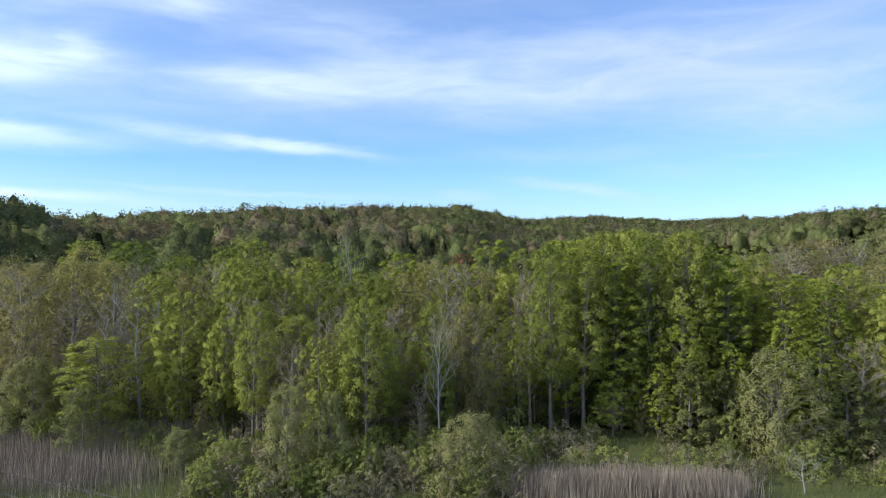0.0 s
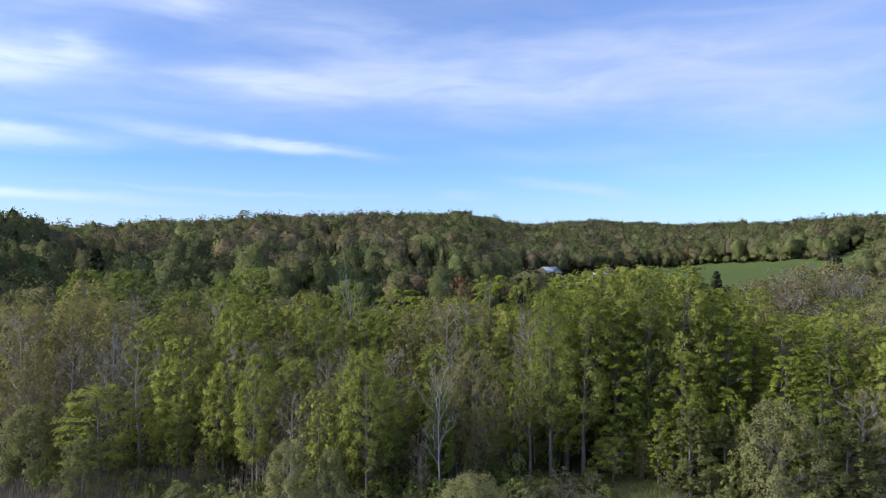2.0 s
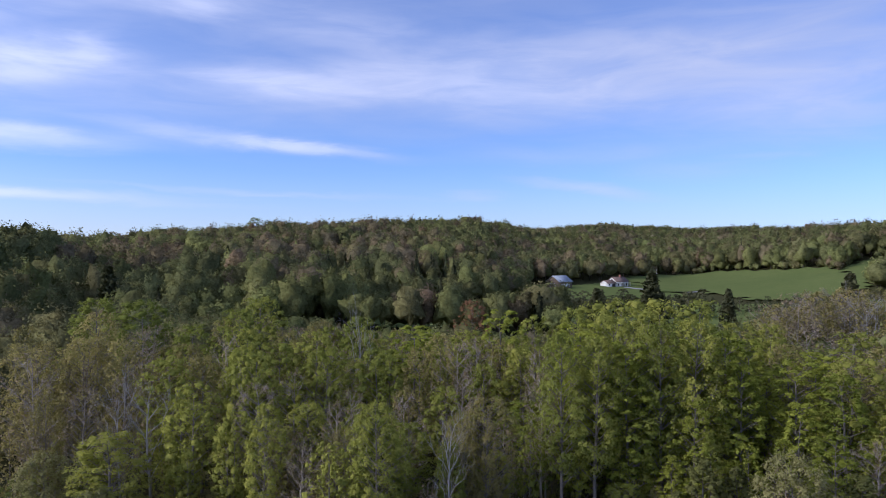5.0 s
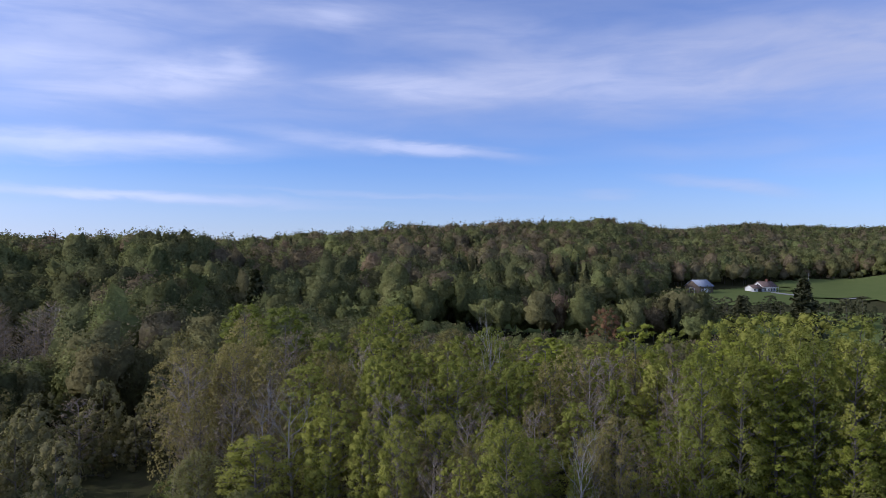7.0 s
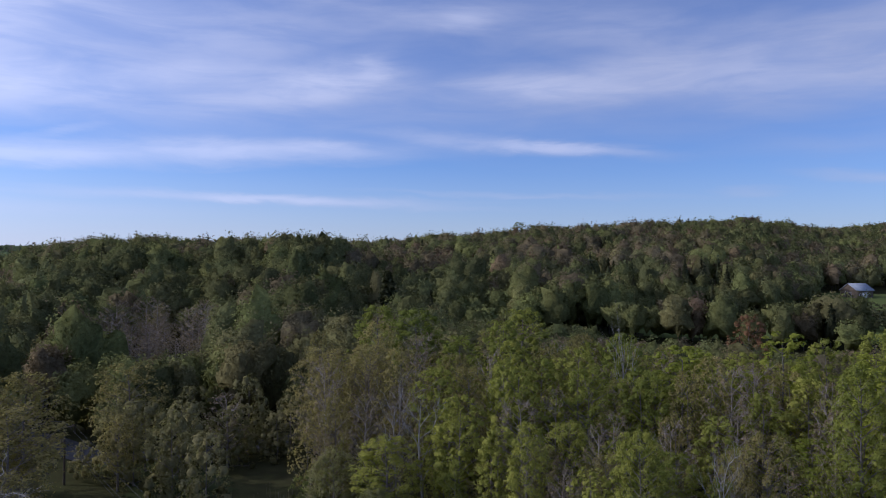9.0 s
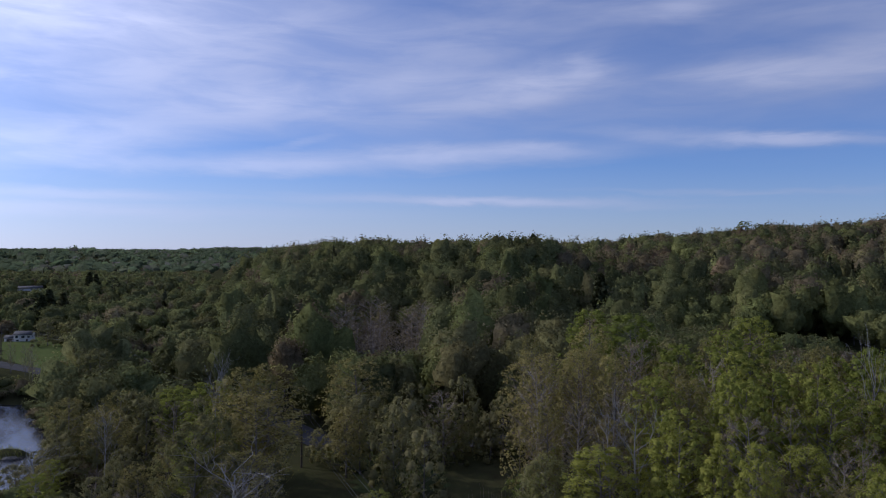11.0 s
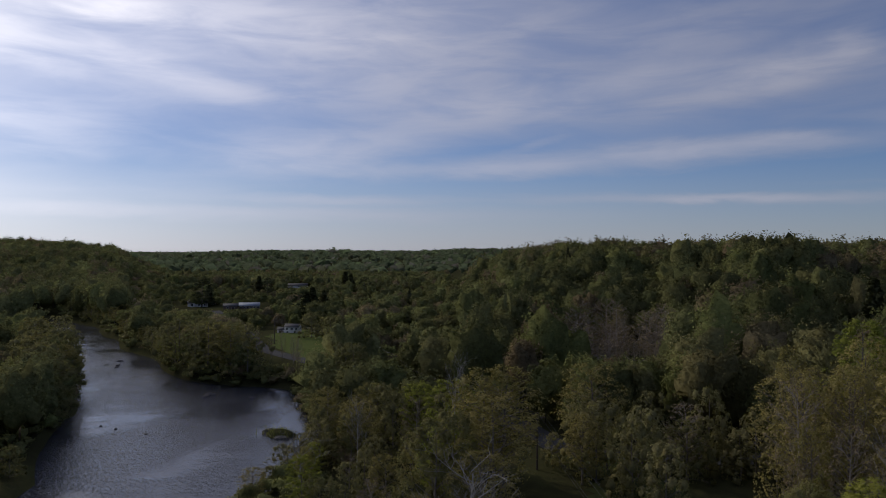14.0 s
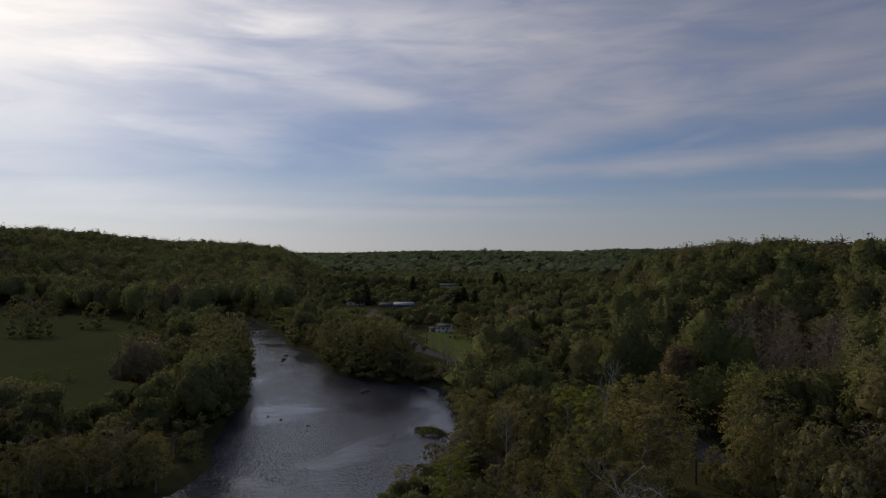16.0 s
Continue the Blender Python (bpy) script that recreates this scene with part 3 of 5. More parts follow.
def broadleaf(kind, seed, fine=1.0):
    """A tree at the origin: an Empty with a trunk that carries limbs, and a crown."""
    rng = np.random.default_rng(seed * 31 + len(kind))
    shape = "leafy" if kind == "rust" else kind
    H, Rc, base, tufts, count, size, flat, bark = SHAPES[shape]
    root = new(NAMES[kind])
    lean = rng.normal(size=2) * 0.02 * H
    tz = np.linspace(0, 0.93 * H, 9)
    trunk = np.c_[lean[0] * (tz / H) ** 2 + 0.05 * np.sin(tz * 0.9 + seed), lean[1] * (tz / H) ** 2 + 0.05 * np.cos(tz * 0.7 + seed), tz]
    wood = Sheet()
    thick = 0.0135 * H if kind not in ("shrub", "thicket") else 0.03
    wood.tube(trunk, np.interp(tz / H, [0, 0.05, 0.93], [thick * 1.25, thick, thick * 0.12]), 7)
    u = (np.arange(tufts) + rng.uniform(0, 1, tufts)) / tufts
    if kind in ("maple",):
        u = np.round(u * 17) / 17 + rng.normal(size=tufts) * 0.02
    ang = np.arange(tufts) * 2.39996 + rng.normal(size=tufts) * 0.5
    odd = 1.25 if kind == "willow" else 1.0
    sector = 1 + 0.22 * odd * np.sin(ang * 2 + seed) + 0.16 * odd * np.sin(ang * 3 + 2 * seed + 3 * u)
    rr = Rc * profile(kind, u) * rng.uniform(0.35, 1.0, tufts) ** 0.6 * sector
    zz = H * (base + (1 - base) * np.clip(u, 0, 0.985))
    c = np.c_[rr * np.cos(ang), rr * np.sin(ang), zz]
    c[:, :2] += np.c_[np.interp(zz, tz, trunk[:, 0]), np.interp(zz, tz, trunk[:, 1])]
    tr = Rc * rng.uniform(0.11, 0.27, tufts) * (1.1 - 0.35 * u)
    for k in range(0, tufts, 2 if kind in ("budding", "thicket") else 3 if fine > 0.6 else 7):
        z0 = max(0.04 * H, c[k, 2] - 0.55 * np.hypot(*c[k, :2]) - 0.4)
        z0 = min(z0, 0.9 * H)
        a = np.array([np.interp(z0, tz, trunk[:, 0]), np.interp(z0, tz, trunk[:, 1]), z0])
        path = limb(rng, a, c[k], 0.05 * np.linalg.norm(c[k] - a) + 0.02, 4 if fine > 0.6 else 3)
        w = thick * (0.42 - 0.3 * z0 / H)
        wood.tube(path, np.linspace(w, w * 0.25, len(path)), 4 if fine > 0.6 else 3)
        tw = {"budding": 36, "olive": 14, "willow": 6, "shrub": 6, "thicket": 34}.get(kind, 6)
        for _ in range(int(tw * fine)):
            e = c[k] + rng.normal(size=3) * tr[k] * np.array([0.62, 0.62, 0.75]) + np.array([0, 0, 0.25 * tr[k]])
            s = path[-1] if rng.random() < 0.6 else path[-2]
            side = np.cross(e - s, rng.normal(size=3))
            side *= 0.026 * (H / 18) ** 0.5 / (np.linalg.norm(side) + 1e-9)
            wood.tris([s - side, s + side, e])
    part("trunk", wood, bark, root, "pale trunk" if bark is M_PALE else "", True)
    big = 1.0 / fine ** 0.5
    crown = Sheet()
    outs = c - np.array([trunk[5, 0], trunk[5, 1], H * (0.35 + 0.3 * base)])
    outs /= (np.linalg.norm(outs, axis=1)[:, None] + 0.3) / 0.7
    dense = fine < 0.6 and kind in ("leafy", "maple", "bankside", "pine", "rust", "cedar")
    if dense:
        s_ = 3 if fine > 0.3 else 5
        lumps(rng, crown, c[::s_], tr[::s_] * 0.72, flat, outs[::s_], 0.6)
    crown.tris(*leaves(rng, c, tr, max(4, int(count * fine * (0.72 if dense else 0.85))), size * ((1.3 if fine > 0.3 else 1.9) if dense else big), flat, 0.55 if kind == "maple" else 0.3, 0.45, 1.4, outs, 0.75, 0.72 if dense else 0.4))
    part("crown", crown, M_LEAF[{"pine": "spruce"}.get(kind, kind)], root)
    return root


def spruce(kind, seed, fine=1.0):
    rng = np.random.default_rng(seed * 17 + 5)
    H, Rc = 18.0, 4.2
    root = new(NAMES[kind])
    wood = Sheet()
    wood.tube([(0, 0, z) for z in np.linspace(0, H * 0.98, 6)], np.linspace(0.24, 0.02, 6), 6)
    crown = Sheet()
    n = int(230 * fine)
    u = (np.arange(n) + 0.5) / n
    ang = np.arange(n) * 2.39996
    ln = Rc * (1 - u) ** 0.8 * rng.uniform(0.45, 1.15, n) * (1 + 0.2 * np.sin(ang * 2 + 9 * u)) + 0.25
    for k in range(n):
        z = H * (0.04 + 0.95 * u[k])
        d = np.array([np.cos(ang[k]), np.sin(ang[k]), 0])
        tip = d * ln[k] + np.array([0, 0, z - 0.32 * ln[k]])
        if k % 3 == 0:
            wood.tube([(0, 0, z), d * ln[k] * 0.5 + np.array([0, 0, z - 0.1 * ln[k]]), tip], [0.04, 0.03, 0.012], 3)
        m = 22
        s = np.sqrt(rng.uniform(0.03, 1, m))[:, None]
        p = np.array([0, 0, z]) + (tip - np.array([0, 0, z])) * s
        side = np.cross(d, [0, 0, 1])
        p = p + side * rng.normal(size=(m, 1)) * 0.16 * ln[k] + np.array([0, 0, -1.0]) * rng.uniform(0, 0.3, (m, 1))
        crown.tris(*leaves(rng, p, np.full(m, 0.16), 1, 0.72, 0.6, 0.2, 0.7, 1.7))
    part("trunk", wood, M_BARK, root, "", True)
    part("crown", crown, M_LEAF["spruce"], root)
    return root


def bare(kind, seed, fine=1.0):
    """A leafless tree: trunk and rising, forked limbs down to twigs."""
    rng = np.random.default_rng(seed * 13 + 3)
    H = 16.0
    root = new(NAMES[kind])
    wood = Sheet()
    tz = np.linspace(0, 0.86 * H, 10)
    trunk = np.c_[0.22 * np.sin(tz * 0.45 + seed), 0.2 * np.cos(tz * 0.38 + seed), tz]
    wood.tube(trunk, np.linspace(0.15, 0.03, 10), 7)

    def fork(a, d, ln, w, depth):
        path = limb(rng, a, a + d * ln, 0.1 * ln, 4)
        wood.tube(path, np.linspace(w, w * 0.45, 4), 5 if depth < 2 else 3)
        if depth == 3:
            return
        for k in range(4):
            q = path[min(3, int(rng.uniform(0.3, 1.0) * 3.99))]
            nd = d + rng.normal(size=3) * 0.45 + np.array([0, 0, 0.35])
            fork(q, nd / np.linalg.norm(nd), ln * rng.uniform(0.4, 0.65), w * 0.5, depth + 1)

    for k in range(13):
        z = H * (0.28 + 0.043 * k)
        a = np.array([np.interp(z, tz, trunk[:, 0]), np.interp(z, tz, trunk[:, 1]), z])
        an = k * 2.4 + rng.normal() * 0.5
        d = np.array([np.cos(an) * 0.62, np.sin(an) * 0.62, 1.0])
        fork(a, d / np.linalg.norm(d), H * rng.uniform(0.13, 0.27), 0.044, 1)
    part("trunk", wood, M_PALE, root, "pale whitish bare trunk and limbs", True)
    return root


MADE, SIZE = {}, {"spruce": (18.0, 8.4), "dead": (16.0, 6.0), "rust": (19.0, 8.0)}
for k_, s_ in SHAPES.items():
    SIZE[k_] = (s_[0], 2.15 * s_[1])
GROUPS = {"shrub": "shrubs", "thicket": "twiggy bushes of the marsh", "willow": "willows by the marsh", "dead": "bare pale trees", "spruce": "spruces", "pine": "pines by the farm", "bankside": "trees along the river"}


def plant(kind, x, y, height, width, variant, fine=1.0):
    """One tree of that height and crown width, standing on the land."""
    key = (kind, variant, fine)
    H, Wd = SIZE[kind]
    m = Matrix.LocRotScale((x, y, float(land(x, y)) - 0.08), Euler((0, 0, (x * 7.3 + y * 3.1) % 6.283)), (width / Wd, width / Wd, height / H))
    if key not in MADE:
        make = {"spruce": spruce, "dead": bare}.get(kind, broadleaf)
        ob = MADE[key] = make(kind, variant + 1, fine)
        tagged(ob, LABELS[kind], "shrub" if kind in ("shrub", "thicket") else "tree", GROUPS.get(kind, "trees of the near wood"))
    else:
        ob = copy_thing(MADE[key], m)
    ob.matrix_basis = m
    return ob


# trees that stand out: kind, x, y, top, width
FRONT_MAPLES = [
    ("maple", 14.1, 81.8, 17.6, 4.9), ("maple", 19.0, 81.8, 17.1, 6.3), ("maple", 25.4, 76.9, 15.0, 4.2), ("maple", 31.6, 80.0, 18.2, 5.9),
    ("maple", 38.0, 80.5, 18.6, 6.6), ("maple", 37.1, 70.9, 12.9, 3.9), ("maple", 37.4, 87.3, 16.4, 5.6), ("maple", 6.6, 99.8, 22.7, 6.7),
    ("maple", -5.3, 97.9, 20.8, 7.3), ("maple", 8.3, 83.6, 13.4, 5.3), ("maple", 25.4, 88.4, 15.8, 5.8), ("maple", 22.9, 76.6, 9.2, 2.5)]
GREEN_CROWNS = [
    ("leafy", 23.6, 103.3, 23.8, 9.1), ("leafy", 29.8, 103.8, 23.8, 8.5), ("leafy", 34.7, 100.2, 24.0, 9.1), ("leafy", 40.9, 102.1, 20.7, 7.8),
    ("leafy", 17.3, 104.6, 22.5, 7.1), ("leafy", 11.8, 103.3, 21.5, 6.1), ("leafy", -13.4, 104.1, 21.1, 7.4), ("leafy", -32.3, 119.7, 23.0, 9.2),
    ("leafy", -15.6, 88.6, 18.4, 6.7), ("leafy", -7.1, 67.6, 16.4, 5.1), ("leafy", -33.1, 111.2, 21.7, 8.2), ("leafy", -35.6, 99.9, 20.3, 7.9)]
GREEN_MORE = [
    ("leafy", -51.4, 119.4, 22.4, 10.2), ("leafy", -60.1, 120.9, 22.6, 10.6), ("leafy", -34.3, 72.3, 12.1, 7.5), ("leafy", -16.0, 80.4, 13.7, 5.5),
    ("leafy", -0.2, 72.0, 10.2, 3.4), ("leafy", -5.1, 77.8, 12.1, 5.5), ("leafy", -31.2, 82.3, 13.5, 6.9), ("leafy", 4.6, 77.9, 9.0, 4.3),
    ("leafy", 18.2, 76.9, 6.1, 3.7), ("leafy", 21.5, 110.0, 23.0, 8.0), ("leafy", 26.8, 110.0, 23.4, 8.0)]
THIN_CROWNS = [
    ("budding", 2.7, 95.0, 19.3, 6.7), ("budding", 10.5, 87.4, 18.6, 4.8), ("budding", -22.0, 82.1, 15.6, 7.3), ("budding", 53.8, 109.5, 19.7, 12.4),
    ("budding", 61.4, 112.3, 18.9, 12.1), ("budding", -5.4, 81.8, 14.5, 5.1), ("budding", 41.2, 70.9, 12.3, 5.1), ("budding", -11.4, 75.1, 9.4, 4.8),
    ("olive", -47.5, 92.5, 19.3, 9.8), ("olive", -52.4, 91.0, 18.7, 9.9), ("olive", 47.0, 83.7, 18.1, 8.3), ("olive", 51.8, 85.6, 19.3, 8.6),
    ("olive", -11.1, 73.2, 12.6, 4.1), ("olive", -18.6, 77.8, 11.5, 5.0), ("olive", -24.8, 78.2, 9.0, 5.1), ("olive", 47.0, 108.0, 20.5, 9.0), ("leafy", 56.0, 102.0, 19.5, 9.0), ("olive", 64.0, 104.0, 20.0, 10.0)]
BARE_TREES = [
    ("dead", -33.5, 79.2, 16.2, 6.4), ("dead", -37.5, 80.7, 15.9, 4.9), ("dead", -0.3, 68.0, 15.2, 3.6), ("dead", -12.3, 95.9, 23.1, 3.0),
    ("dead", -57.5, 42.4, 13.8, 9.2), ("dead", -82.9, 58.4, 18.3, 3.4), ("dead", 29.3, 58.6, 4.6, 2.6),
    ("dead", -113.0, 80.0, 14.0, 4.5), ("dead", -93.0, 48.5, 12.5, 3.5), ("dead", -92.0, 39.4, 9.5, 6.0)]
LOW_GROWTH = [
    ("willow", -13.0, 60.6, 9.4, 5.6), ("willow", -9.4, 61.3, 8.6, 4.1), ("willow", 2.2, 58.0, 7.6, 6.1), ("willow", 31.7, 68.0, 11.4, 7.9),
    ("cedar", 25.0, 72.8, 9.8, 4.8), ("cedar", 28.8, 73.6, 8.8, 3.7), ("cedar", 30.3, 70.8, 7.3, 3.3), ("cedar", 38.7, 68.9, 9.5, 5.0),
    ("willow", -41.5, 73.0, 9.7, 7.3), ("willow", -33.9, 68.0, 7.8, 5.4), ("willow", -18.7, 61.2, 4.5, 3.0), ("willow", -23.3, 63.9, 4.8, 4.3)]
CONIFERS = [
    ("spruce", 44.6, 224.0, 20.2, 9.8), ("spruce", 62.9, 227.8, 25.4, 12.6), ("spruce", 113.4, 207.3, 25.6, 11.1), ("spruce", 76.6, 201.3, 21.2, 7.6),
    ("pine", 34.3, 300.8, 15.6, 9.2), ("pine", 41.2, 299.9, 15.2, 8.8), ("pine", 47.4, 299.1, 14.4, 8.4), ("pine", 65.8, 293.0, 14.2, 8.3),
    ("pine", 72.1, 291.6, 14.6, 7.9), ("pine", 87.6, 287.3, 15.0, 8.7), ("spruce", -101.4, 210.6, 27.0, 11.0), ("rust", 4.2, 150.4, 20.9, 5.9),
    ("budding", 73.6, 148.0, 23.0, 14.2), ("budding", 66.0, 144.0, 21.5, 9.0), ("budding", 79.0, 142.0, 22.0, 10.0), ("olive", 84.0, 150.0, 21.5, 9.0), ("leafy", -129.0, 472.0, 54.5, 12.0)]
taken = []
for row in (FRONT_MAPLES, GREEN_CROWNS, GREEN_MORE, THIN_CROWNS, BARE_TREES, LOW_GROWTH, CONIFERS):
    for k, (kind, x, y, top, width) in enumerate(row):
        plant(kind, x, y, top - float(land(x, y)), width * (1.0 if kind == "willow" else 1.15), k % 3, 1.0 if y < 96 else 0.45)
        taken.append((x, y, width))
taken += [(-50.0, 37.0, 15.0), (-54.0, 41.0, 12.0), (-46.0, 38.0, 9.0)]   # open ground before the bare sycamore
taken = np.array(taken)

POLES = [(30.0, 5.0), (-6.0, 28.0), (-82.5, 72.7), (-117.0, 76.0), (-146.0, 84.0), (-176.0, 94.0), (-232.0, 88.0)]
# the edge of the wood towards the marsh and the river road
EDGE = np.array([(-60, 75), (-32, 83), (-20, 78), (-10, 84), (-4, 72), (0, 66), (10, 68), (20, 78), (30, 86), (36, 72), (42, 60), (60, 62), (110, 62)])


def wooded(x, y, gap=0.0):
    """True where trees grow."""
    az, r = polar(x, y)
    ok = (r > np.interp(az, EDGE[:, 0], EDGE[:, 1])) & (bank(x, y) > 1.5) & (near_line(x, y, ROAD)[0] > 3.6)
    ok &= near_line(x, y, POLES)[0] > 1.2
    for poly in (LAWN, MEADOW, HAYFIELD, FARFIELD, STRIPFIELD, YARD, BELT):
        ok &= ~inside(x, y, poly)
    ok &= ~((az > 45.2) & (az < 48.2) & (r > 76) & (r < 106))                    # open strip under the cables
    ok &= ~((az > 32.0) & (az < 37.0) & (r > 60) & (r < 113))                    # shaded gap beside the front wood
    ok &= ~((az > 67.0) & (az < 89) & (r < 134) | (az >= 89) & (r < 96))
    ok &= ~((az > 73.2) & (az < 76.8) & (r > 398) & (r < 442)) & ~((az > 66.6) & (az < 68.8) & (r > 560) & (r < 686))   # open before the valley houses
    ok &= ~((az > 65.5) & (az < 71.0) & (r > 150) & (r < 284))         # open bank before the white house
    ok &= ~((az < -17) & (az > -27) & (r > 205) & (r < 262)) & ~((az < -9.5) & (az > -30) & (r > 262) & (r < 450))
    return ok


def scatter(rng, lo_az, hi_az, r0, r1, spacing):
    """Loose even scatter: a jittered grid, cut to a sector."""
    n = int(r1 / spacing) + 2
    g = np.arange(-n, n + 1) * spacing
    x, y = np.meshgrid(g, g)
    x, y = x.ravel() + rng.uniform(-0.48, 0.48, x.size) * spacing, y.ravel() + rng.uniform(-0.48, 0.48, y.size) * spacing
    az, r = polar(x, y)
    ok = (az > lo_az) & (az < hi_az) & (r >= r0) & (r < r1) & wooded(x, y)
    return x[ok], y[ok]


def clump(x, y):
    """Stands of taller and lower growth, some 25 m across: -1 to 1."""
    return np.clip(np.sin(x * 0.13 + 1.7 * np.sin(y * 0.06)) * np.sin(y * 0.11 + 1.3 * np.sin(x * 0.07)) + 0.5 * np.sin(x * 0.29 + y * 0.23) * np.sin(y * 0.31 - x * 0.17), -1, 1)


def crest_cap(rng, x, y):
    """Wind-clipped tops on the near hill: the greatest height of a tree there."""
    az, r = polar(x, y)
    rise = np.interp(az, [24, 28, 32, 36, 40, 46, 50, 54, 56], [0.05, 0.029, 0.0265, 0.024, 0.0225, 0.024, 0.016, 0.0105, 0.02])
    top = 32.8 + (rise + 0.002) * r - rng.uniform(-0.4, 1.8, np.shape(x)) - land(x, y)
    return np.where((az > 24) & (az < 56), top, 99)


def tree_height(rng, x, y):
    az, r = polar(x, y)
    h = rng.uniform(14.0, 19.5, np.shape(x))
    h = np.where((az > 34) & (r < 130), rng.uniform(11.0, 15.5, np.shape(x)), h)
    h = np.where((az > 57) & (r < 165), np.interp(r, np.array([70, 110, 140]), [6.0, 8.0, 11.0]) * rng.uniform(0.85, 1.15, np.shape(x)), h)
    h = np.where((az > 86) & (r < 160), rng.uniform(5.5, 8.5, np.shape(x)), h)
    h = np.where((az > 54) & (r >= 170), rng.uniform(4.5, 10.5, np.shape(x)), h)
    open_ = np.where((az > 69) & (az < 77), 31.5 - 0.069 * r, np.where((az > 65.3) & (az < 68.7) & (r > 300), 31.5 - 0.041 * r, 99)) - land(x, y)
    open_ = np.where((r > 405) | (az < 69.5), np.maximum(open_, 5.5), open_)
    h = np.where((r > 180) & (r < 660), np.minimum(h, open_), h)
    h = h * np.interp(r, np.array([0, 78, 95]), [0.6, 0.72, 1.0]) ** ((az < 34) * 1.0)
    h = h * np.where((r > 105) | (az > 34), 0.86 + 0.3 * clump(x, y), 1.0) + 0.8 * (1 - smooth(r, 110, 260))
    h = np.where(r > 125, np.minimum(h, crest_cap(rng, x, y)), h)
    h = np.where((az > 38) & (az < 47) & (r > 125) & (r < 172), np.minimum(h, 31.0 - 0.122 * r - land(x, y)), h)   # low before the bare stand
    h = np.where(near_line(x, y, POLES)[0] < 4.5, np.minimum(h, 5.0), h)
    # the wood thins to scrub towards the pasture behind it
    low = np.where(az < 9, np.interp(az, [-24, -19], [28.5, 29.6]) - np.interp(az, [-24, -19], [0.045, 0.1]) * r, np.interp(az, [9, 20, 34], [29.5, 31.0, 60.0]) - 0.085 * r) - land(x, y) + rng.uniform(-2.5, 0.5, np.shape(x))
    return np.where((az < 34) & (r > np.where(az < 9, 82, 112)) & (r < np.where(az < -9, 263, 240)), np.minimum(h, low), h)


x0, y0 = scatter(rng, -36, 35, 55, 128, 5.0)
x1, y1 = scatter(rng, 35, 105, 50, 128, 6.4)
x, y = np.concatenate([x0, x1]), np.concatenate([y0, y1])
hs = tree_height(rng, x, y)
for px, py, ph in zip(x, y, hs):
    if np.any(np.hypot(taken[:, 0] - px, taken[:, 1] - py) < 0.33 * taken[:, 2] + 1.0):
        continue
    a, r = polar(px, py)
    v = rng.random()
    if a < -8:
        kind = "maple" if v < 0.5 else "leafy" if v < 0.8 else "olive" if v < 0.9 else "budding"
    elif a > 36:
        kind = "bankside" if v < 0.5 else "leafy" if v < 0.6 else "olive" if v < 0.84 else "budding"
    elif a > 18:
        kind = "leafy" if v < 0.22 else "olive" if v < 0.66 else "budding"
    else:
        kind = "leafy" if v < 0.4 else "olive" if v < 0.66 else "budding" if v < 0.92 or a > 8 else "maple"
    w = ph * rng.uniform(0.34, 0.46) if a < 34 else ph * rng.uniform(0.58, 0.8)
    plant(kind, float(px), float(py), float(ph), float(w), int(rng.integers(0, 3)), 1.0 if r < (78 if a < 34 else 86) else 0.45)

# young growth under the front of the wood
x, y = scatter(rng, -35, 34, 64, 104, 3.2)
az, r = polar(x, y)
ok = r < np.interp(az, EDGE[:, 0], EDGE[:, 1]) + 11
for px, py in list(zip(x[ok], y[ok]))[:250]:
    v, ph = rng.random(), rng.uniform(4.0, 11.5)
    kind = "budding" if v < 0.4 else "leafy" if v < 0.75 else "maple" if px > 10 else "olive"
    plant(kind, float(px), float(py), float(ph), float(ph * rng.uniform(0.3, 0.42)), int(rng.integers(0, 3)), 0.16)

# brush along the wood's edge
x, y = scatter(rng, -34, 104, 56, 100, 4.4)
for px, py in zip(x, y):
    if rng.random() < 0.14:
        s = rng.uniform(1.6, 3.6)
        plant("shrub", float(px), float(py), float(s), float(s * rng.uniform(0.9, 1.4)), int(rng.integers(0, 3)), 0.5)

# a screen of bushy trees between the road and the gap
for k, (px, py) in enumerate([(-71.0, 88.5), (-68.5, 91.5), (-66.5, 95.0), (-64.0, 98.5), (-62.0, 102.5), (-59.5, 106.5), (-56.0, 110.5), (-53.0, 114.5), (-49.5, 118.5), (-46.0, 122.5), (-67.0, 87.0), (-63.0, 93.5), (-57.5, 101.0)]):
    ph = 6.5 + (k * 1.7) % 3.0
    plant("bankside", px, py, ph, ph * 0.85, k % 3, 0.45)
# the clump on the inside of the river bend
for k in range(34):
    a, r = math.radians(86.5 + (k % 12) * 1.05 + rng.normal() * 0.25), (100.0, 111.0, 122.0)[k // 12] + rng.normal() * 2.0
    px, py = -math.sin(a) * r, math.cos(a) * r
    if bank(px, py) > 1.0:
        ph = float(np.clip(31.5 - 0.222 * r, 3.5, 10.0) * rng.uniform(0.85, 1.1))
        plant("budding" if k % 4 == 1 else "olive" if k % 4 == 2 else "bankside", px, py, ph, ph * 0.85, k % 3, 0.45)

